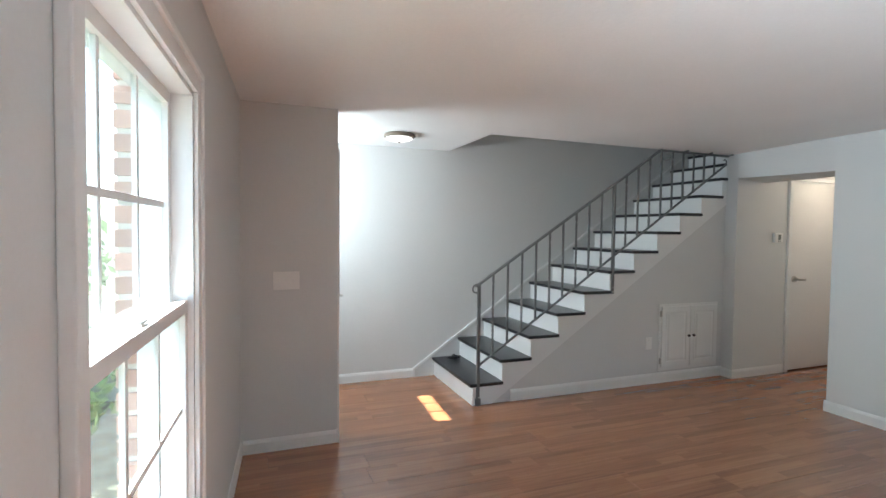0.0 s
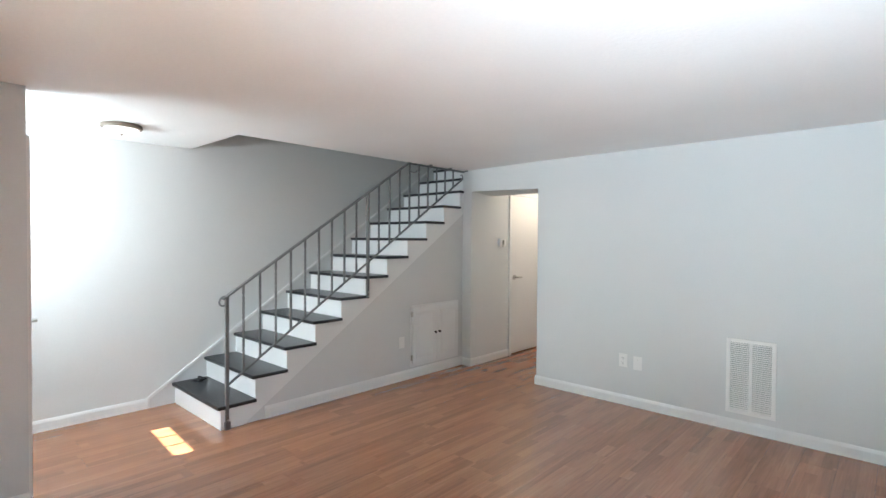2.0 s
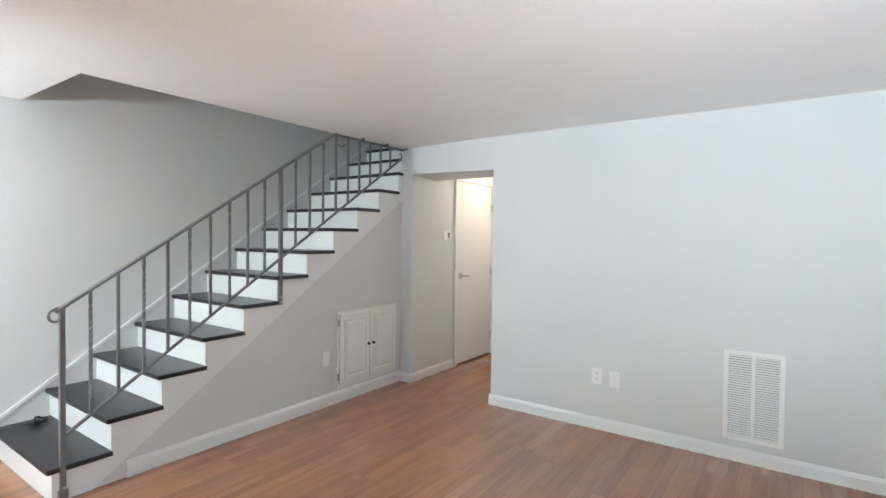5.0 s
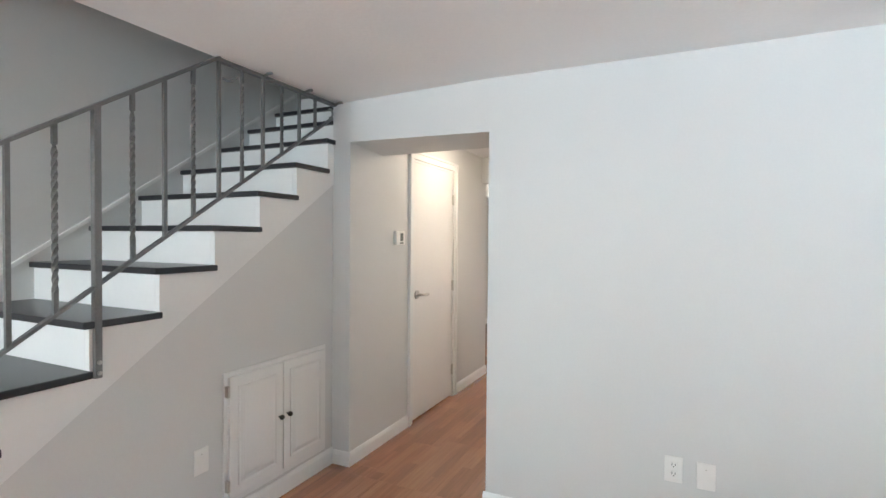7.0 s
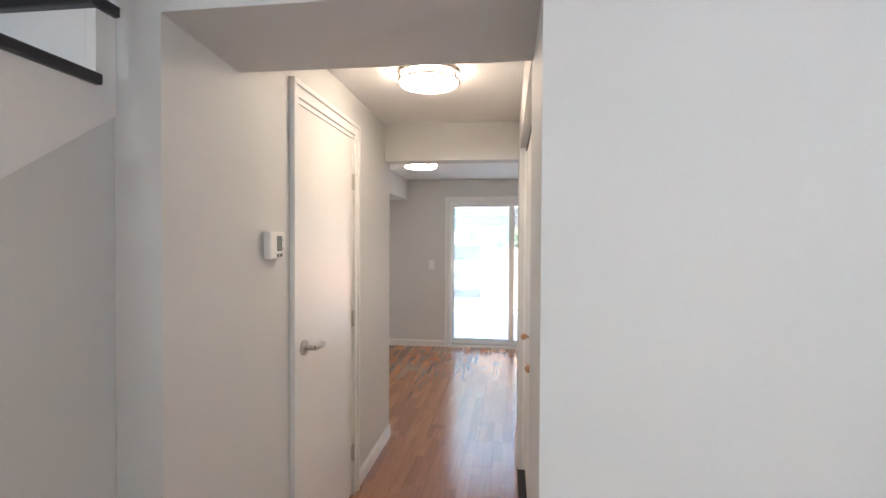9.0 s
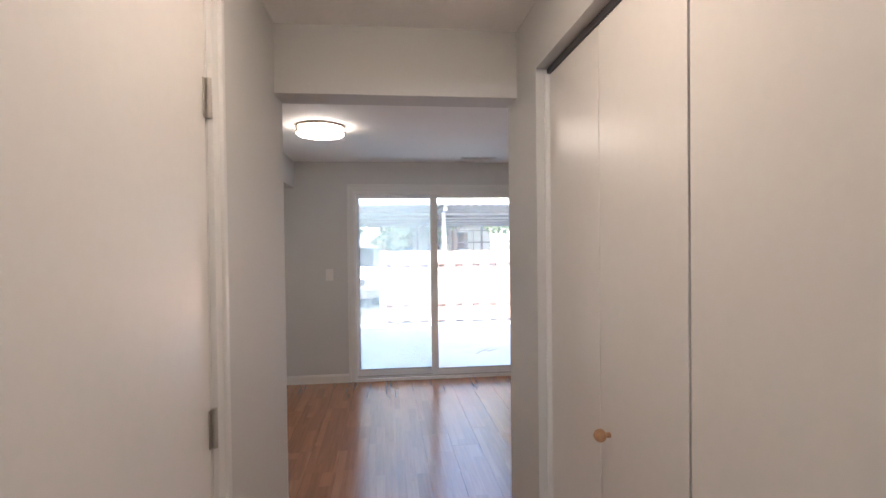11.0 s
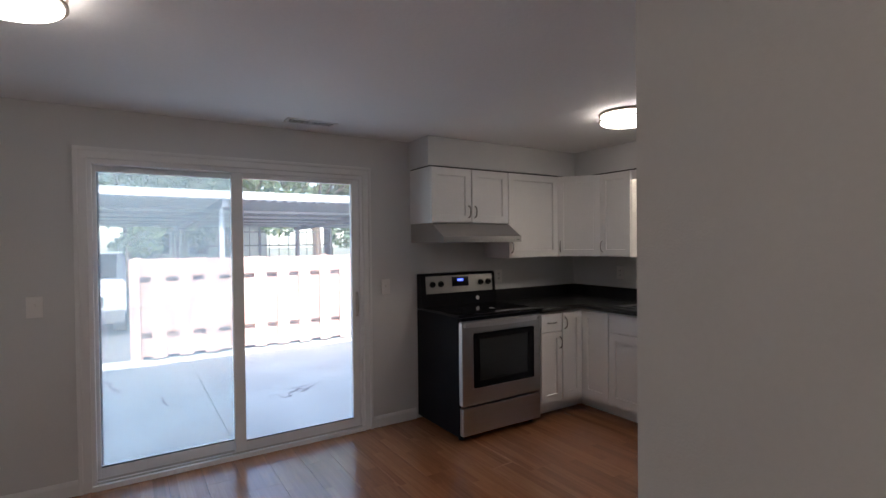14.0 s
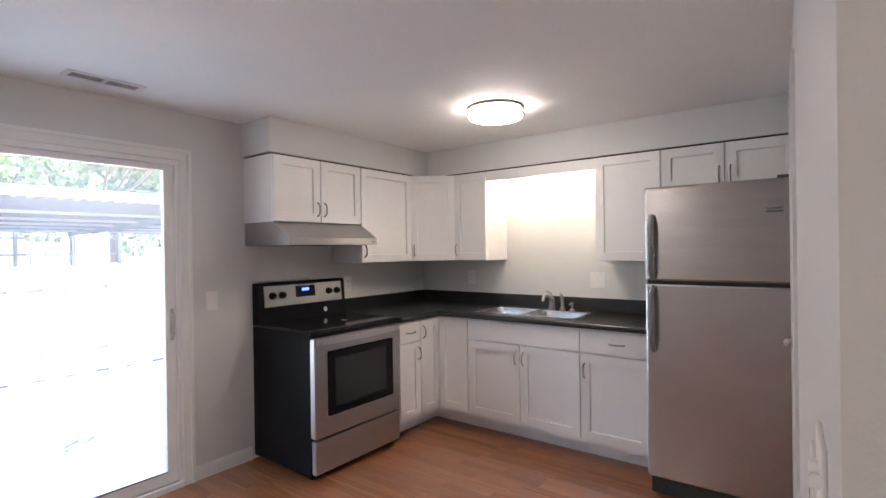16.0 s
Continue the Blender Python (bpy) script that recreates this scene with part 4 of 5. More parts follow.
# ---- kitchen ----
def pull(x, z, y=0.0, length=0.096, vertical=True):
    pts = []
    for k in range(11):
        f = k / 10
        s = (f - 0.5) * length
        out = 0.028 * (1 - (2 * f - 1) ** 4)
        pts.append((x, y - out, z + s) if vertical else (x + s, y - out, z))
    return sweep(bmesh.new(), pts, 0.0052, 8)


def shaker(x0, x1, z0, z1, rail=0.057, t=0.019):
    bm = boxes((x0, x1, -t, 0, z0, z1))
    bm.normal_update()
    front = [f for f in bm.faces if f.normal.y < -0.9]
    bmesh.ops.inset_region(bm, faces=front, thickness=rail, use_even_offset=True)
    bmesh.ops.inset_region(bm, faces=front, thickness=0.0015, use_even_offset=True)
    for v in front[0].verts:
        v.co.y += 0.012
    return bm


def cabinet(name, m, w, d, z0, z1, fronts, label, kick=False, group=""):
    """Local: x along the front, y into the depth, z up. fronts: (kind, x0, x1, z0, z1, pull x, pull z)."""
    c = thing(name, m, label, "cabinet", group)
    part("body", boxes((0.001, w - 0.001, 0.0, d, z0, z1)), CABINET, c)
    if kick:
        part("toe_kick", boxes((0.001, w - 0.001, 0.135, d, 0.0, z0 - 0.001)), CABINET, c)
    for kind, a, b, e, f, px, pz in fronts:
        if kind == "slab":
            o = part("drawer_front", boxes((a, b, -0.019, 0, e, f), bevel=0.002), CABINET, c)
        else:
            o = part("door", shaker(a, b, e, f, rail=min(0.057, (b - a) * 0.24)), CABINET, c)
        if px is not None:
            part("pull", pull(px, pz, -0.019, vertical=kind == "door"), PULLS, o, "satin nickel arched pull", smooth=True)
    return c


XB, YB = 3.67, 4.965      # base cabinet faces
BT, KZ, DL = 0.875, 0.118, 0.715
g = 0.0044
RX0, RX1 = 2.418, 3.178
w = 3.42 - 3.183
cabinet("base_cabinet", pose(3.183, YB, 0), w, YK - YB, KZ, BT,
        [("slab", g, w - g, DL + g, BT - 0.012, w / 2, 0.79), ("door", g, w - g, KZ + 0.03, DL - g, w - 0.03, 0.62)], "narrow white shaker base cabinet beside the range", True, "base cabinets")
corner = thing("corner_base_cabinet", pose(XB, YB, 0), "white corner base cabinet with two angled leaf doors", "cabinet", "base cabinets")
part("body", boxes((3.421 - XB, KE - XB, 0.0, YK - YB, KZ, BT), (0.0, KE - XB, 4.674 - YB, -0.001, KZ, BT)), CABINET, corner)
part("toe_kick", boxes((3.421 - XB, KE - XB, 0.135, YK - YB, 0, KZ - 0.001), (0.135, KE - XB, 4.674 - YB, 0.134, 0, KZ - 0.001)), CABINET, corner)
bm = shaker(3.421 - XB + g, -0.022, KZ + 0.03, BT - 0.012)
d1 = part("door", bm, CABINET, corner)
part("pull", pull(3.421 - XB + 0.028, 0.775, -0.019), PULLS, d1, "satin nickel arched pull", smooth=True)
bm = shaker(0.022, YB - 4.674 - g, KZ + 0.03, BT - 0.012)
bmesh.ops.rotate(bm, verts=bm.verts, cent=(0, 0, 0), matrix=Matrix.Rotation(radians(-90), 3, "Z"))
part("door", bm, CABINET, corner)
sw = 4.673 - 3.780
cabinet("sink_cabinet", pose(XB, 4.673, 0, 0, 0, -90), sw, KE - XB, KZ, BT,
        [("slab", g, sw - g, DL + g, BT - 0.012, None, None), ("door", g, sw / 2 - g, KZ + 0.03, DL - g, sw / 2 - 0.03, 0.62),
         ("door", sw / 2 + g, sw - g, KZ + 0.03, DL - g, sw / 2 + 0.03, 0.62)], "white shaker sink base cabinet with two doors", True, "base cabinets")
ew = 3.779 - 3.335
cabinet("base_cabinet", pose(XB, 3.779, 0, 0, 0, -90), ew, KE - XB, KZ, BT,
        [("slab", g, ew - g, DL + g, BT - 0.012, ew / 2 + 0.02, 0.79), ("door", g, ew - g, KZ + 0.03, DL - g, 0.03, 0.60)], "white shaker base cabinet beside the fridge", True, "base cabinets")

# worktop with a cut-out for the sink
SKX0, SKX1, SKY0, SKY1 = 3.735, 4.165, 3.84, 4.67
CT = 0.915
top_ob = thing("worktop", pose(0, 0, 0), "black laminate L-shaped worktop with low backsplash", "countertop")
part("slab", boxes((RX1 + 0.003, XB - 0.026, YB - 0.026, YK - 0.001, BT + 0.001, CT), (XB - 0.026, SKX0 + 0.02, 3.337, YK - 0.001, BT + 0.001, CT), (SKX1 - 0.02, KE - 0.001, 3.337, YK - 0.001, BT + 0.001, CT),
                   (SKX0 + 0.02, SKX1 - 0.02, 3.337, SKY0 + 0.02, BT + 0.001, CT), (SKX0 + 0.02, SKX1 - 0.02, SKY1 - 0.02, YK - 0.001, BT + 0.001, CT)), COUNTER, top_ob)
part("backsplash", boxes((RX1 + 0.003, KE - 0.02, YK - 0.02, YK - 0.001, CT, CT + 0.10), (KE - 0.02, KE - 0.001, 3.337, YK - 0.001, CT, CT + 0.10), bevel=0.003), COUNTER, top_ob)
part("front_edge", sweep(bmesh.new(), [(RX1 + 0.003, YB - 0.026, 0.895), (XB - 0.026, YB - 0.026, 0.895), (XB - 0.026, 3.337, 0.895)], 0.0195, 12), COUNTER, top_ob, smooth=True)

sink = thing("kitchen_sink", pose(0, 0, CT), "stainless double-bowl drop-in sink", "sink")
yc = (SKY0 + SKY1) / 2
part("rim", boxes((SKX0, SKX1, SKY0, SKY0 + 0.03, 0.0, 0.006), (SKX0, SKX1, SKY1 - 0.03, SKY1, 0.0, 0.006), (SKX0, SKX0 + 0.03, SKY0 + 0.03, SKY1 - 0.03, 0, 0.006),
                  (SKX1 - 0.085, SKX1, SKY0 + 0.03, SKY1 - 0.03, 0, 0.006), (SKX0 + 0.03, SKX1 - 0.085, yc - 0.018, yc + 0.018, 0, 0.006), bevel=0.002), SINKSTEEL, sink)


def bowl(x0, x1, y0, y1, depth):
    bm = bmesh.new()
    rings = []
    for inset, z in ((0, 0.004), (0.006, -0.01), (0.012, -depth + 0.03), (0.04, -depth)):
        a, b, c, d = x0 + inset, x1 - inset, y0 + inset, y1 - inset
        r = 0.05
        ring = []
        for cx, cy, s in ((b - r, d - r, 0), (a + r, d - r, 1), (a + r, c + r, 2), (b - r, c + r, 3)):
            for k in range(5):
                t = (s + k / 4) * math.pi / 2
                ring.append(bm.verts.new((cx + r * math.cos(t), cy + r * math.sin(t), z)))
        rings.append(ring)
    n = len(rings[0])
    for r0, r1 in zip(rings, rings[1:]):
        for k in range(n):
            bm.faces.new((r0[k], r0[(k + 1) % n], r1[(k + 1) % n], r1[k]))
    bm.faces.new(rings[-1])
    return bm


for y0, y1 in ((SKY0 + 0.028, yc - 0.016), (yc + 0.016, SKY1 - 0.028)):
    b = part("bowl", bowl(SKX0 + 0.028, SKX1 - 0.083, y0, y1, 0.17), SINKSTEEL, sink, smooth=True)
    part("drain", tube(bmesh.new(), ((SKX0 + SKX1) / 2 - 0.03, (y0 + y1) / 2, -0.168), ((SKX0 + SKX1) / 2 - 0.03, (y0 + y1) / 2, -0.165), 0.04, 20), NICKEL, b)
fx, fy = SKX1 - 0.04, yc - 0.065
faucet = thing("faucet", pose(fx, fy, CT + 0.006), "chrome single-lever kitchen faucet", "faucet")
bm = disc_stack(bmesh.new(), [(0.03, 0), (0.03, 0.006), (0.024, 0.02), (0.021, 0.075), (0.019, 0.09), (0.012, 0.10)], 20)
part("body", bm, PULLS, faucet, smooth=True)
part("spout", sweep(bmesh.new(), [(0, 0, 0.06), (-0.03, 0, 0.095), (-0.08, 0, 0.115), (-0.13, 0, 0.115), (-0.155, 0, 0.10), (-0.16, 0, 0.08)], 0.012, 10), PULLS, faucet, smooth=True)
part("lever", sweep(bmesh.new(), [(0, 0, 0.095), (0.004, 0.01, 0.125), (-0.006, 0.045, 0.145)], 0.008, 8), PULLS, faucet, smooth=True)
spray = thing("side_sprayer", pose(fx, fy - 0.085, CT + 0.006), "chrome side sprayer on the sink rim", "sprayer")
part("holder", disc_stack(bmesh.new(), [(0.022, 0), (0.022, 0.01), (0.014, 0.03)], 16), PULLS, spray, smooth=True)
part("wand", sweep(bmesh.new(), [(0, 0, 0.02), (0, 0, 0.07), (-0.01, 0, 0.11), (-0.028, 0, 0.125)], 0.013, 10), PULLS, spray, smooth=True)
soap = thing("soap_dispenser", pose(fx, fy - 0.165, CT + 0.006), "chrome soap dispenser on the sink rim", "soap dispenser")
part("pump", disc_stack(bmesh.new(), [(0.02, 0), (0.02, 0.008), (0.008, 0.015), (0.008, 0.05), (0.013, 0.055), (0.012, 0.065)], 16), PULLS, soap, smooth=True)
part("nozzle", sweep(bmesh.new(), [(0, 0, 0.058), (-0.03, 0, 0.06), (-0.055, 0, 0.05)], 0.006, 8), PULLS, soap, smooth=True)

# wall cabinets
YU, XU, UT, UB = 5.28, 3.94, 2.03, 1.31
w = 3.12 - 2.365
cabinet("wall_cabinet", pose(2.365, YU, 0), w, YK - YU - 0.001, 1.60, UT,
        [("door", g, w / 2 - g, 1.604, UT - 0.004, w / 2 - 0.03, 1.69), ("door", w / 2 + g, w - g, 1.604, UT - 0.004, w / 2 + 0.03, 1.69)], "white shaker wall cabinet above the range hood", False, "wall cabinets")
w = 3.70 - 3.121
cabinet("wall_cabinet", pose(3.121, YU, 0), w, YK - YU - 0.001, UB, UT, [("door", g, w - g, UB + 0.004, UT - 0.004, 0.03, UB + 0.09)], "white single-door shaker wall cabinet", False, "wall cabinets")
diag = thing("corner_wall_cabinet", pose(3.701, YU, 0), "white diagonal corner wall cabinet with one door", "cabinet", "wall cabinets")
part("body", prism(bmesh.new(), [(0, 0.0), (XU - 3.701, 4.98 - YU), (KE - 3.702, 4.98 - YU), (KE - 3.702, YK - YU - 0.001), (0, YK - YU - 0.001)], "z", UB, UT), CABINET, diag)
dl = math.hypot(XU - 3.701, 4.98 - YU)
bm = shaker(0.006, dl - 0.006, UB + 0.004, UT - 0.004)
ang = math.atan2(4.98 - YU, XU - 3.701)
bmesh.ops.rotate(bm, verts=bm.verts, cent=(0, 0, 0), matrix=Matrix.Rotation(ang, 3, "Z"))
dd = part("door", bm, CABINET, diag)
bm = pull(0.035, UB + 0.09, -0.019)
bmesh.ops.rotate(bm, verts=bm.verts, cent=(0, 0, 0), matrix=Matrix.Rotation(ang, 3, "Z"))
part("pull", bm, PULLS, dd, "satin nickel arched pull", smooth=True)
w = 4.979 - 4.662
cabinet("wall_cabinet", pose(XU, 4.979, 0, 0, 0, -90), w, KE - XU - 0.001, UB, UT, [("door", g, w - g, UB + 0.004, UT - 0.004, 0.03, UB + 0.09)], "narrow white shaker wall cabinet beside the lit recess", False, "wall cabinets")
w = 3.765 - 3.329
cabinet("wall_cabinet", pose(XU, 3.765, 0, 0, 0, -90), w, KE - XU - 0.001, UB, UT, [("door", g, w - g, UB + 0.004, UT - 0.004, w - 0.03, UB + 0.09)], "white single-door shaker wall cabinet beside the fridge", False, "wall cabinets")
w = 3.328 - 2.60
cabinet("wall_cabinet", pose(XU, 3.328, 0, 0, 0, -90), w, KE - XU - 0.001, 1.76, UT,
        [("door", g, w / 2 - g, 1.764, UT - 0.004, w / 2 - 0.03, 1.84), ("door", w / 2 + g, w - g, 1.764, UT - 0.004, w / 2 + 0.03, 1.84)], "white two-door wall cabinet above the fridge", False, "wall cabinets")
val = thing("valance", pose(XU, 4.661, 0, 0, 0, -90), "white valance board hiding a light over the sink", "valance")
part("board", boxes((0, 4.661 - 3.766, 0.0, 0.019, 1.955, UT), bevel=0.002), CABINET, val)
tubel = thing("sink_light", pose(4.055, 4.213, 2.03), "lit strip light behind the valance", "strip light")
part("housing", boxes((-0.04, 0.04, -0.42, 0.42, -0.024, 0), bevel=0.004), PLASTIC, tubel)
part("tube", tube(bmesh.new(), (0, -0.40, -0.036), (0, 0.40, -0.036), 0.012, 12), GLOW_TUBE, tubel, "glowing warm tube")
setting("soffit_kitchen", boxes((2.35, KE, YU - 0.004, YK, UT + 0.012, H - 0.002), (XU - 0.004, KE, YN, YU - 0.004, UT + 0.012, H - 0.002)), PAINT, "grey painted soffit above the wall cabinets", "soffit")
# the shadow line over the cabinets is a dark strip set into the gap
setting("soffit_filler", boxes((2.375, KE, YU + 0.012, YK, UT + 0.0005, UT + 0.0115), (XU + 0.012, KE, YN, YU + 0.012, UT + 0.0005, UT + 0.0115)), SLOT, "dark strip painted as the shade above the wall cabinets", "trim")

# range hood
hood = thing("range_hood", pose(2.372, 0, 0), "brushed steel range hood under a wall cabinet", "range hood")
hw = 0.752
part("canopy", prism(bmesh.new(), [(YK - 0.001, 1.598), (5.275, 1.598), (5.105, 1.492), (5.105, 1.447), (YK - 0.001, 1.447)], "x", 0, hw), STEELH, hood)
part("badge", boxes((hw - 0.05, hw - 0.02, 5.1035, 5.1055, 1.462, 1.470)), SCREEN, hood)
part("filter", boxes((0.05, hw - 0.05, 5.2, 5.55, 1.4445, 1.4465)), SLOT, hood, "dark underside filter")

# range
rng_ob = thing("electric_range", pose(RX0, 4.99, 0), "stainless and black freestanding electric range", "range")
RW, RD = RX1 - RX0, YK - 4.99 - 0.006
part("body", boxes((0, RW, 0.0, RD, 0.03, 0.90), bevel=0.004), BLACK, rng_ob, "black enamel body")
part("cooktop", boxes((-0.003, RW + 0.003, -0.012, RD - 0.05, 0.90, 0.918), bevel=0.006), BLACKGLASS, rng_ob, "glossy black glass cooktop")
door = part("oven_door", boxes((0.004, RW - 0.004, -0.042, -0.001, 0.262, 0.872), bevel=0.008), STEELH, rng_ob, "brushed steel oven door")
part("oven_window", boxes((0.10, RW - 0.08, -0.0445, -0.041, 0.385, 0.785), bevel=0.012), BLACK, door, "black glass window surround")
part("oven_glass", boxes((0.15, RW - 0.13, -0.0462, -0.043, 0.43, 0.745), bevel=0.01), OVENGLASS, door, "dark oven glass")
part("window_trim", boxes((0.094, RW - 0.074, -0.0455, -0.041, 0.377, 0.384), (0.094, 0.1, -0.0455, -0.041, 0.384, 0.785), bevel=0.001), STEELBAND, door, "bright trim round the window")
part("door_edge", boxes((0.001, 0.0036, -0.041, -0.003, 0.27, 0.865)), STEELBAND, door)
bm = bmesh.new()
band = [(0.012 + (RW - 0.024) * k / 16, -0.060 - 0.030 * math.sin(math.pi * k / 16)) for k in range(17)]
prism(bm, band + [(u, v + 0.014) for u, v in band[::-1]], "z", 0.833, 0.869)
bmesh.ops.bevel(bm, geom=[e for e in bm.edges if abs(e.verts[0].co.z - e.verts[1].co.z) < 0.001], offset=0.004, segments=2, affect="EDGES")
tube(bm, (0.045, -0.04, 0.848), (0.045, -0.08, 0.848), 0.011)
tube(bm, (RW - 0.045, -0.04, 0.848), (RW - 0.045, -0.08, 0.848), 0.011)
part("handle", bm, STEELBAND, door, "flat bowed steel handle", smooth=True)
part("vent_gap", boxes((0.006, RW - 0.006, -0.02, 0.0, 0.874, 0.899)), BLACK, rng_ob)
part("drawer", boxes((0.004, RW - 0.004, -0.042, -0.001, 0.045, 0.248), bevel=0.008), STEELH, rng_ob, "brushed steel warming drawer")
for x in (0.04, RW - 0.04):
    part("foot", tube(bmesh.new(), (x, 0.04, 0), (x, 0.04, 0.03), 0.018), BLACK, rng_ob)
bg = part("backguard", prism(bmesh.new(), [(RD - 0.085, 0.905), (RD, 0.905), (RD, 1.19), (RD - 0.045, 1.19), (RD - 0.06, 1.175)], "x", 0.0, RW), BLACK, rng_ob, "black control backguard")
slope_n = Vector((0, -0.27, 0.025)).normalized()


def on_guard(u, z, lift):
    f = (z - 0.905) / 0.27
    return Vector((u, RD - 0.085 + 0.025 * f, z)) + slope_n * lift


def guard_box(u0, u1, z0, z1, lift0, lift1):
    bm = bmesh.new()
    vs = [bm.verts.new(on_guard(u, z, l)) for l in (lift0, lift1) for u, z in ((u0, z0), (u1, z0), (u1, z1), (u0, z1))]
    for f in ((0, 1, 2, 3), (4, 5, 6, 7), (0, 1, 5, 4), (1, 2, 6, 5), (2, 3, 7, 6), (3, 0, 4, 7)):
        bm.faces.new([vs[k] for k in f])
    bmesh.ops.recalc_face_normals(bm, faces=bm.faces)
    return bm


part("control_panel", guard_box(0.045, RW - 0.035, 1.025, 1.168, -0.002, 0.004), STEELH, bg, "brushed steel control panel")
part("clock_window", guard_box(0.30, 0.47, 1.075, 1.155, 0.003, 0.006), BLACKGLASS, bg, "black clock display")
part("clock_digits", guard_box(0.355, 0.415, 1.118, 1.138, 0.0055, 0.0065), BLUE, bg, "blue lit digits")
for u in (0.105, 0.185, RW - 0.165, RW - 0.085):
    a = on_guard(u, 1.10, 0.003)
    bm = tube(bmesh.new(), a, a + slope_n * 0.012, 0.025, 20)
    tube(bm, a + slope_n * 0.012, a + slope_n * 0.03, 0.020, 20, 0.017)
    bar(bm, a + slope_n * 0.03 + Vector((0, 0, -0.016)), a + slope_n * 0.03 + Vector((0, 0, 0.016)), 0.008, 0.01)
    part("knob", bm, BLACK, bg, "black burner knob", smooth=True)
# the cooktop disc is the backguard sticker's reflection, built as a part
for (u, v) in ((0.46, 0.20), ):
    st = part("sticker", tube(bmesh.new(), (u, v, 0.918), (u, v, 0.9188), 0.02, 20), PLASTIC, rng_ob, "round white sticker, on the glass its painted reflection")
    part("sticker_print", tube(bmesh.new(), (u, v, 0.9188), (u, v, 0.9194), 0.012, 20), SCREEN, st)
a = on_guard(0.56, 0.965, 0.0)
part("sticker", tube(bmesh.new(), a, a + slope_n * 0.0012, 0.018, 20), PLASTIC, rng_ob, "round white sticker, on the glass its painted reflection")

# fridge
FW, FD = 0.69, KE - 3.413 - 0.03
fridge = thing("refrigerator", pose(3.413, 3.297, 0, 0, 0, -90), "stainless top-freezer refrigerator with dark grey sides", "refrigerator")
part("body", boxes((0.004, FW - 0.004, 0.07, FD, 0.03, 1.715), bevel=0.006), IRONGREY, fridge, "dark grey textured body")
fz = part("freezer_door", boxes((0, FW, 0.0, 0.062, 1.216, 1.735), bevel=0.012), STEEL, fridge, "brushed steel freezer door")
fd = part("fridge_door", boxes((0, FW, 0.0, 0.062, 0.125, 1.200), bevel=0.012), STEEL, fridge, "brushed steel fridge door")
part("gasket", boxes((0.008, FW - 0.008, 0.012, 0.069, 1.2005, 1.2155)), SLOT, fridge)
for dr, z0, z1 in ((fz, 1.228, 1.575), (fd, 0.83, 1.185)):
    up = dr is fz
    pts = []
    for k in range(13):
        f = k / 12
        e = f if up else 1 - f
        out = 0.05 * min(1.0, e * 9 if e < 0.11 else 1.0, (1 - e) * 6 if e > 0.84 else 1.0)
        pts.append((0.045, -0.008 - out, z0 + (z1 - z0) * f))
    part("handle", sweep(bmesh.new(), pts, 0.0135, 10), STEELDARK, dr, "grey bar handle", smooth=True)
part("badge", boxes((FW - 0.115, FW - 0.045, -0.0015, 0.001, 1.583, 1.593), (FW - 0.115, FW - 0.045, -0.0015, 0.001, 1.568, 1.576)), IRONGREY, fz, "small grey name plate")
part("base_grille", boxes((0.01, FW - 0.01, 0.05, 0.09, 0.02, 0.12)), SLOT, fridge, "dark base grille")
part("hinge_cover", boxes((FW - 0.07, FW - 0.01, 0.02, 0.1, 1.7355, 1.75), bevel=0.003), IRONGREY, fridge)
for x in (0.06, FW - 0.06):
    part("roller", tube(bmesh.new(), (x, 0.1, 0.0), (x, 0.1, 0.03), 0.02), SLOT, fridge)

# ---- brick outside the front window ----
setting("wall_brick_front", boxes((0.2, WX0 - 0.01, YF - 0.222, YF - 0.17, -0.3, 2.5), (WX1 + 0.01, W2X0 - 0.01, YF - 0.222, YF - 0.17, -0.3, 2.5),
              (WX0 - 0.01, WX1 + 0.01, YF - 0.222, YF - 0.17, -0.3, WZ0 - 0.03)), MORTAR, "red brick front wall with pale mortar joints", "wall")
front(bpy.data.objects["wall_brick_front"])
bw = bpy.data.objects["wall_brick_front"]
stretcher_m = mesh_of("brick", boxes((-0.0975, 0.0975, -0.03, 0.03, -0.0285, 0.0285), bevel=0.003), BRICK)
header_m = mesh_of("brick", boxes((-0.046, 0.046, -0.03, 0.03, -0.0285, 0.0285), bevel=0.003), BRICK)
for r in range(36):
    z = -0.24 + r * 0.0755
    x = WX0 - 0.002
    while x > 1.25:
        short = x > WX0 - 0.01 and r % 2
        length = 0.092 if short else 0.195
        b = new("brick", header_m if short else stretcher_m)
        b.parent = bw
        b.location = (x - length / 2, YF - 0.2, z)
        x -= length + 0.011

# ---- behind the house ----
fence = thing("board_fence", pose(0.52, 9.75, -0.1), "reddish-brown wooden shadowbox fence along the patio", "fence")
FL = 11.0
for z in (0.36, 1.115):
    part("rail", boxes((0, FL, -0.02, 0.02, z - 0.011, z + 0.011)), SHADERAIL, fence, "rail with gap shade put into its dark colour")
bfront = mesh_of("board", boxes((-0.087, 0.087, -0.009, 0.009, 0.03, 1.36), bevel=0.003), FENCE)
bback = mesh_of("board", boxes((-0.105, 0.105, -0.009, 0.009, 0.052, 1.36), bevel=0.003), FENCE)
for i in range(33):
    b = new("board", bfront)
    b.parent, b.location = fence, (0.2355 + i * 0.329, -0.03, rng.uniform(-0.008, 0.008))
    b = new("board", bback)
    b.parent, b.location = fence, (0.071 + i * 0.329, 0.03, rng.uniform(-0.008, 0.008))
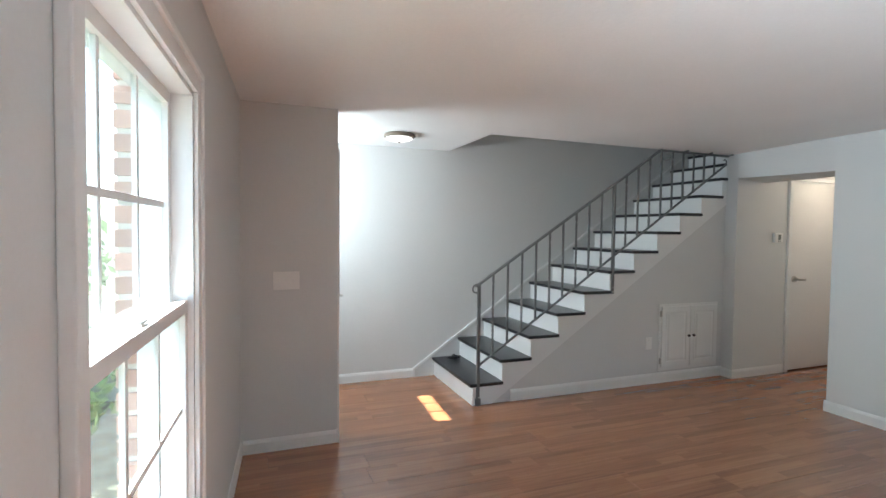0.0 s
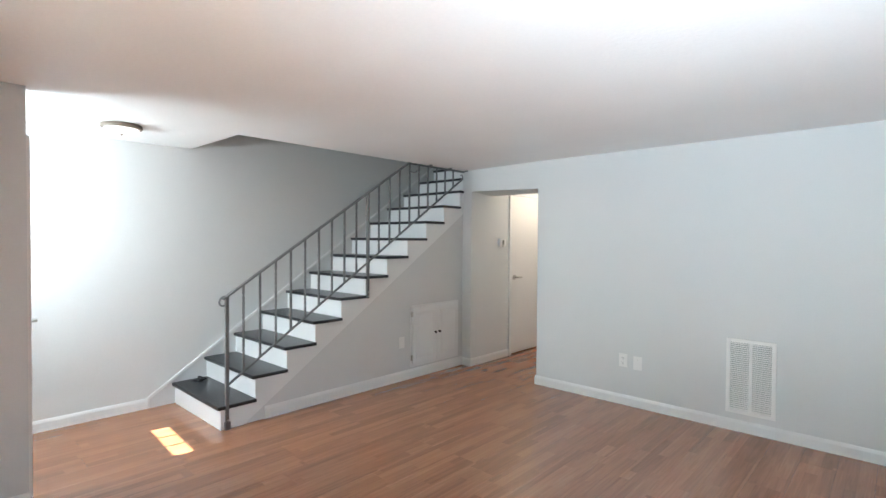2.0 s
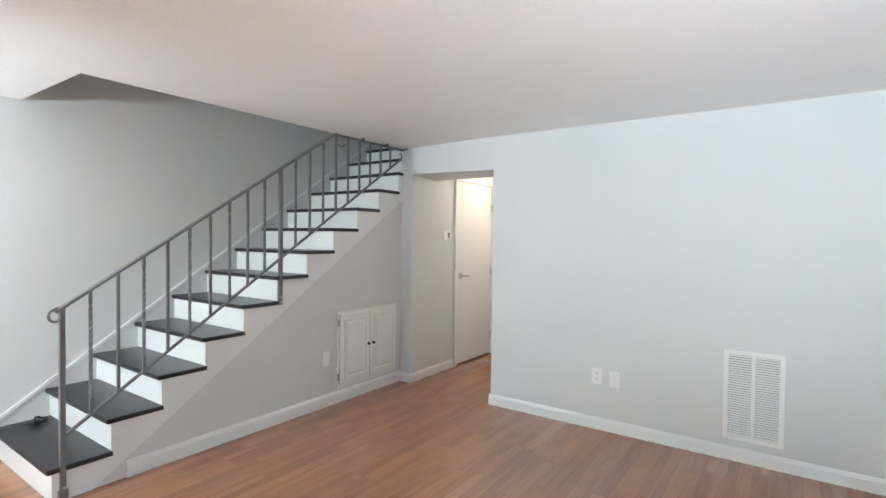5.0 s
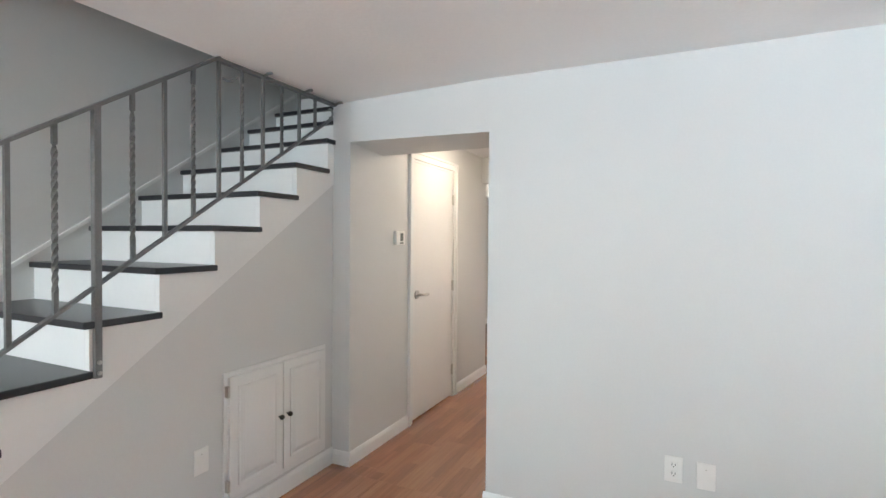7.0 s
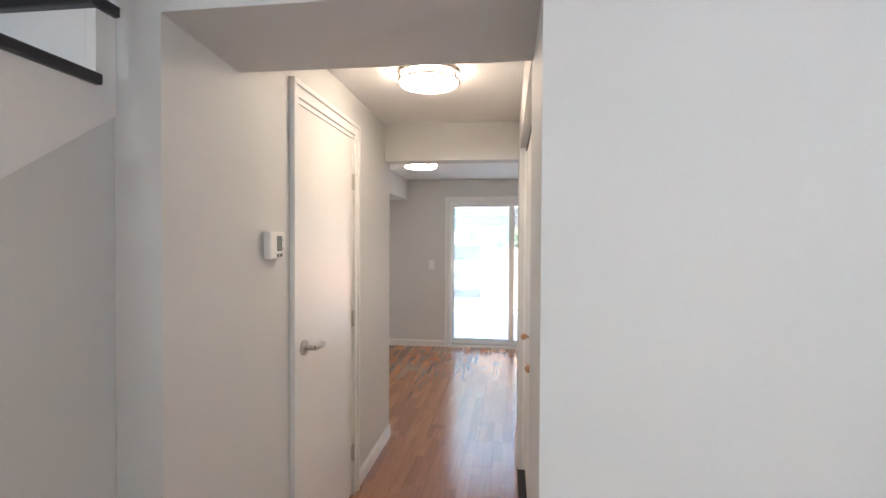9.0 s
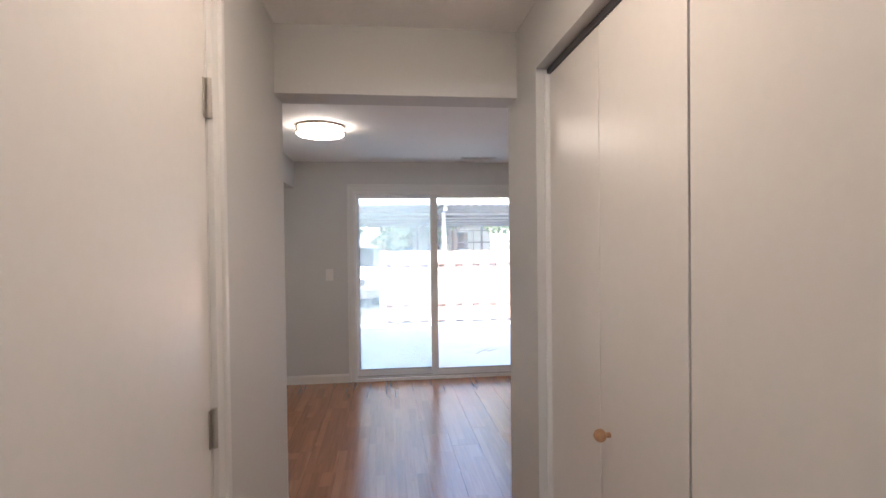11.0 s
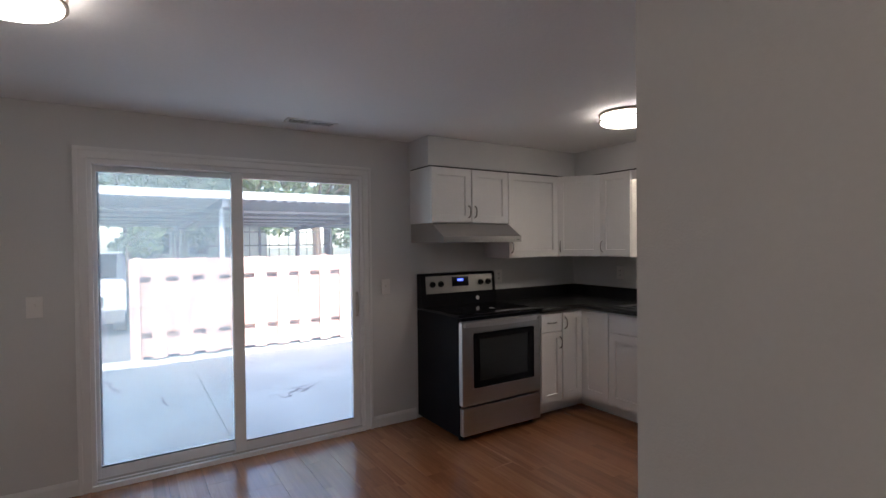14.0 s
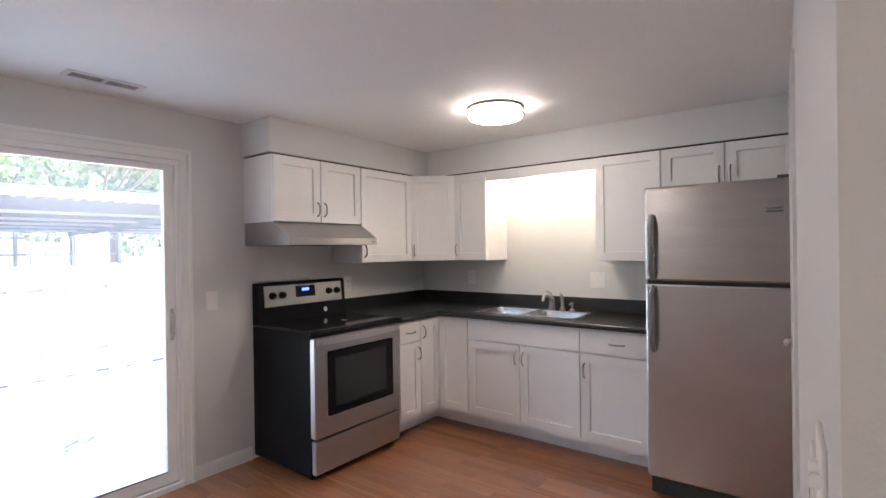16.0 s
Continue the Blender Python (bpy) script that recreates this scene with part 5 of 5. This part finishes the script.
for i in range(5):
    part("post", boxes((i * 2.55 - 0.045, i * 2.55 + 0.045, 0.04, 0.13, 0, 1.38), bevel=0.004), FENCE, fence)
part("end_post", boxes((-0.10, 0.02, -0.06, 0.10, 0, 1.36), bevel=0.005), FENCE, fence)

carport = thing("carport", pose(0, 12.0, -0.13), "long grey metal carport with a ribbed roof", "carport")
CL0, CL1, CZ, CD = -16.0, 18.0, 2.44, 9.5
roof_z = lambda y: CZ - 0.20 * y / CD
for k in range(16):
    y, e = k * CD / 16, CD / 16
    rib = [(y, 0), (y + 0.08, 0.07), (y + e - 0.08, 0.07), (y + e, 0), (y + e, 0.015), (y + e - 0.08, 0.085), (y + 0.08, 0.085), (y, 0.015)]
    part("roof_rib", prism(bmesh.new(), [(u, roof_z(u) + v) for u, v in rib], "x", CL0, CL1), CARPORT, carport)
part("fascia", boxes((CL0, CL1, -0.06, -0.005, CZ - 0.01, CZ + 0.13), (CL0, CL1, CD + 0.005, CD + 0.06, roof_z(CD) - 0.03, roof_z(CD) + 0.12)), CARPORT_EDGE, carport, "pale metal fascia")
lip = mesh_of("edge_corrugation", tube(bmesh.new(), (0, -0.075, CZ + 0.012), (0, 0.3, CZ + 0.008), 0.035, 10), CARPORT_EDGE)
for i in range(100):
    o = new("edge_corrugation", lip)
    o.parent, o.location = carport, (-6 + i * 0.2, 0, 0)
for y in (2.6, 4.4, 5.9, 7.3, 8.6):
    part("purlin", boxes((CL0, CL1, y - 0.04, y + 0.04, roof_z(y) - 0.06, roof_z(y) - 0.004)), CARPORT_EDGE, carport, "pale metal purlin")
for i in range(9):
    x = CL0 + 1.95 + i * 4
    for y in (0.4, CD - 0.4):
        part("post", tube(bmesh.new(), (x, y, 0), (x, y, roof_z(y)), 0.05, 10), CARPORT_EDGE, carport)
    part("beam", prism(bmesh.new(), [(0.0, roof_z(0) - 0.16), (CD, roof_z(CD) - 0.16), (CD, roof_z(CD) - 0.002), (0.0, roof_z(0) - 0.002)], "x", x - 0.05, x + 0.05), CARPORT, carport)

iron_fence = thing("iron_fence", pose(0.5, 23.3, -0.16), "dark iron picket fence along the far side of the alley", "fence")
for z in (0.35, 1.55, 2.10):
    part("rail", boxes((0, 7.5, -0.025, 0.025, z - 0.025, z + 0.025)), SLOT, iron_fence)
picket = mesh_of("picket", boxes((-0.014, 0.014, -0.014, 0.014, 0.05, 2.25)), SLOT)
for i in range(19):
    o = new("picket", picket)
    o.parent, o.location = iron_fence, (0.2 + i * 0.39, 0, 0)
for i in range(6):
    part("post", boxes((i * 1.5 - 0.045, i * 1.5 + 0.045, -0.045, 0.045, 0, 2.3), bevel=0.006), SLOT, iron_fence)


def leaf_cloud(name, n, lobes, size, seed):
    r = np.random.RandomState(seed)
    c = np.array(lobes)
    pick = r.randint(0, len(c), n)
    d = r.normal(size=(n, 3))
    d /= np.linalg.norm(d, axis=1)[:, None]
    p = c[pick, :3] + d * (c[pick, 3] * r.uniform(0.45, 1.05, n) ** 0.6)[:, None]
    u = r.normal(size=(n, 3))
    u /= np.linalg.norm(u, axis=1)[:, None]
    v = np.cross(u, r.normal(size=(n, 3)))
    v /= np.linalg.norm(v, axis=1)[:, None]
    s = (size * r.uniform(0.6, 1.4, n))[:, None]
    verts = np.stack([p - u * s, p + v * s * 0.5, p + u * s, p - v * s * 0.5], 1).reshape(-1, 3)
    me = bpy.data.meshes.new(name)
    me.from_pydata(verts.tolist(), [], [(4 * k, 4 * k + 1, 4 * k + 2, 4 * k + 3) for k in range(n)])
    me.materials.append(LEAF)
    return me


def lobes_of(seed, n, rad, h0, h1, rr):
    r = random.Random(seed)
    return [(r.uniform(-rad, rad), r.uniform(-rad, rad), r.uniform(h0, h1), r.uniform(*rr)) for _ in range(n)]


crown_a = leaf_cloud("crown", 7000, lobes_of(1, 26, 2.3, 1.6, 7.4, (0.5, 1.2)), 0.13, 3)
crown_b = leaf_cloud("crown", 7000, lobes_of(2, 22, 2.6, 1.0, 6.0, (0.5, 1.3)), 0.13, 4)


def tree(x, y, crown, turn, scale, label):
    t = thing("tree", pose(x, y, -0.16, 0, 0, turn), label, "tree", "trees behind the carport")
    bm = tube(bmesh.new(), (0, 0, 0), (0.1, 0, 2.6), 0.2, 10, 0.14)
    rr = random.Random(turn)
    for _ in range(7):
        a, z = rr.uniform(0, 6.28), rr.uniform(1.6, 2.6)
        tube(bm, (0.1 * z / 2.6, 0, z), (1.7 * math.cos(a), 1.7 * math.sin(a), z + rr.uniform(1.2, 3.0)), 0.08, 7, 0.025)
    part("trunk", bm, BARK, t)
    c = new("crown", crown)
    c.parent = t
    t.scale = (scale, scale, scale)
    return t


for i, (x, y, s) in enumerate(((-9, 25, 1.1), (-4.5, 27, 1.25), (0.5, 24.5, 1.0), (4.2, 26.5, 1.15), (8.0, 25, 1.2), (12.5, 26, 1.25), (17, 24.5, 1.1), (22, 27, 1.3), (-14, 27, 1.2), (2.5, 31, 1.5), (11, 32, 1.6))):
    tree(x, y, (crown_a, crown_b)[i % 2], i * 47, s, "leafy green deciduous tree behind the carport")

shed = thing("outbuilding", pose(3.6, 29, -0.16), "small pale building with dark windows behind the alley", "building")
part("wall", boxes((-3, 3, 0, 4, 0, 2.7)), PALESIDING, shed)
part("roof", prism(bmesh.new(), [(-3.3, 2.7), (3.3, 2.7), (0, 4.0)], "y", -0.3, 4.3), CARPORT, shed)
for x in (-1.9, -0.3, 1.3):
    wd = part("window", boxes((x - 0.45, x + 0.45, -0.04, 0, 1.1, 2.2)), CARPORT_EDGE, shed)
    part("pane", boxes((x - 0.38, x + 0.38, -0.05, -0.041, 1.17, 2.13)), BLACKGLASS, wd)

car = thing("parked_car", pose(-0.5, 12.3, -0.13), "white parked car facing the patio in the alley", "car")
bm = prism(bmesh.new(), [(0.0, 0.35), (0.05, 0.75), (0.9, 0.92), (1.6, 1.42), (3.2, 1.45), (3.95, 0.95), (4.35, 0.85), (4.4, 0.35)], "x", -0.87, 0.87)
bmesh.ops.bevel(bm, geom=list(bm.edges), offset=0.05, segments=2, affect="EDGES")
part("body", bm, CARWHITE, car, "white car body")
part("windshield", prism(bmesh.new(), [(0.98, 0.955), (1.55, 1.38), (1.56, 1.40), (0.96, 0.985)], "x", -0.72, 0.72), TINTED, car, "dark windshield")
part("grille", boxes((-0.55, 0.55, -0.02, 0.05, 0.55, 0.70)), SLOT, car, "dark front grille")
part("bumper", boxes((-0.86, 0.86, -0.05, 0.12, 0.24, 0.48), bevel=0.03), IRONGREY, car, "dark grey bumper")
for x in (-0.68, 0.68):
    part("headlight", boxes((x - 0.16, x + 0.16, -0.02, 0.06, 0.60, 0.74), bevel=0.02), GLASS, car)
for x in (-0.87, 0.67):
    for y in (0.8, 3.5):
        wv = part("wheel", tube(bmesh.new(), (x, y, 0.32), (x + 0.2, y, 0.32), 0.32, 24), TYRE, car)
        part("rim", tube(bmesh.new(), (x - 0.005, y, 0.32), (x + 0.205, y, 0.32), 0.2, 18), NICKEL, wv)

# shrubs before the front window
shrub_a = leaf_cloud("foliage", 5000, lobes_of(7, 14, 0.75, 0.3, 1.55, (0.25, 0.45)), 0.05, 9)
for x, y, turn, s in ((0.1, -6.4, 200, 1.1), (-1.6, -6.6, 80, 1.2), (0.9, -6.7, 20, 1.0), (1.7, -7.3, 120, 1.1), (-0.6, -6.9, 220, 1.05), (2.9, -7.8, 60, 1.0), (-2.2, -7.6, 310, 1.3)):
    sh = thing("shrub", pose(x, y, -0.16, 0, 0, turn), "dense green shrub in front of the window", "shrub", "shrubs at the front")
    part("stem", tube(bmesh.new(), (0, 0, 0), (0, 0, 0.9), 0.04, 8, 0.02), BARK, sh)
    f = new("foliage", shrub_a)
    f.parent = sh
    sh.scale = (s, s, s)
for x, y, turn in ((-5, -14, 5), (2, -17, 77), (8, -15, 140)):
    tr = tree(x, y, crown_b, turn, 1.1, "leafy green tree across the front yard")
    tagged(tr, group="trees at the front")
# ---- floor planks ----


def lay(x0, x1, y_low, y1):
    w, length = 0.1935, 1.21
    r = 0
    floor_ob = bpy.data.objects["floor"]
    x = x0
    shared = {}
    while x < x1 - 0.01:
        xe = min(x + w, x1)
        y0 = y_low if y_low is not None else front_y((x + xe) / 2) + 0.004
        y = y0 - rng.uniform(0.1, 1.1)
        while y < y1:
            a, b = max(y, y0), min(y + length, y1)
            if b - a > 0.02:
                g = 0.0006
                key = (round(xe - x, 4), round(b - a, 3))
                if key not in shared:
                    hw, hl = (xe - x) / 2 - g, (b - a) / 2 - g
                    shared[key] = mesh_of("plank", boxes((-hw, hw, -hl, hl, -0.012, 0.0)), PLANK)
                ob = new("plank", shared[key])
                ob.parent = floor_ob
                ob.location = ((x + xe) / 2, (a + b) / 2, 0)
            y += length
        x = xe


lay(XW, XE, None, 0.0)
lay(HL - 0.1935, HR, 0.0, YN)
lay(XW, KE, YN, YK)
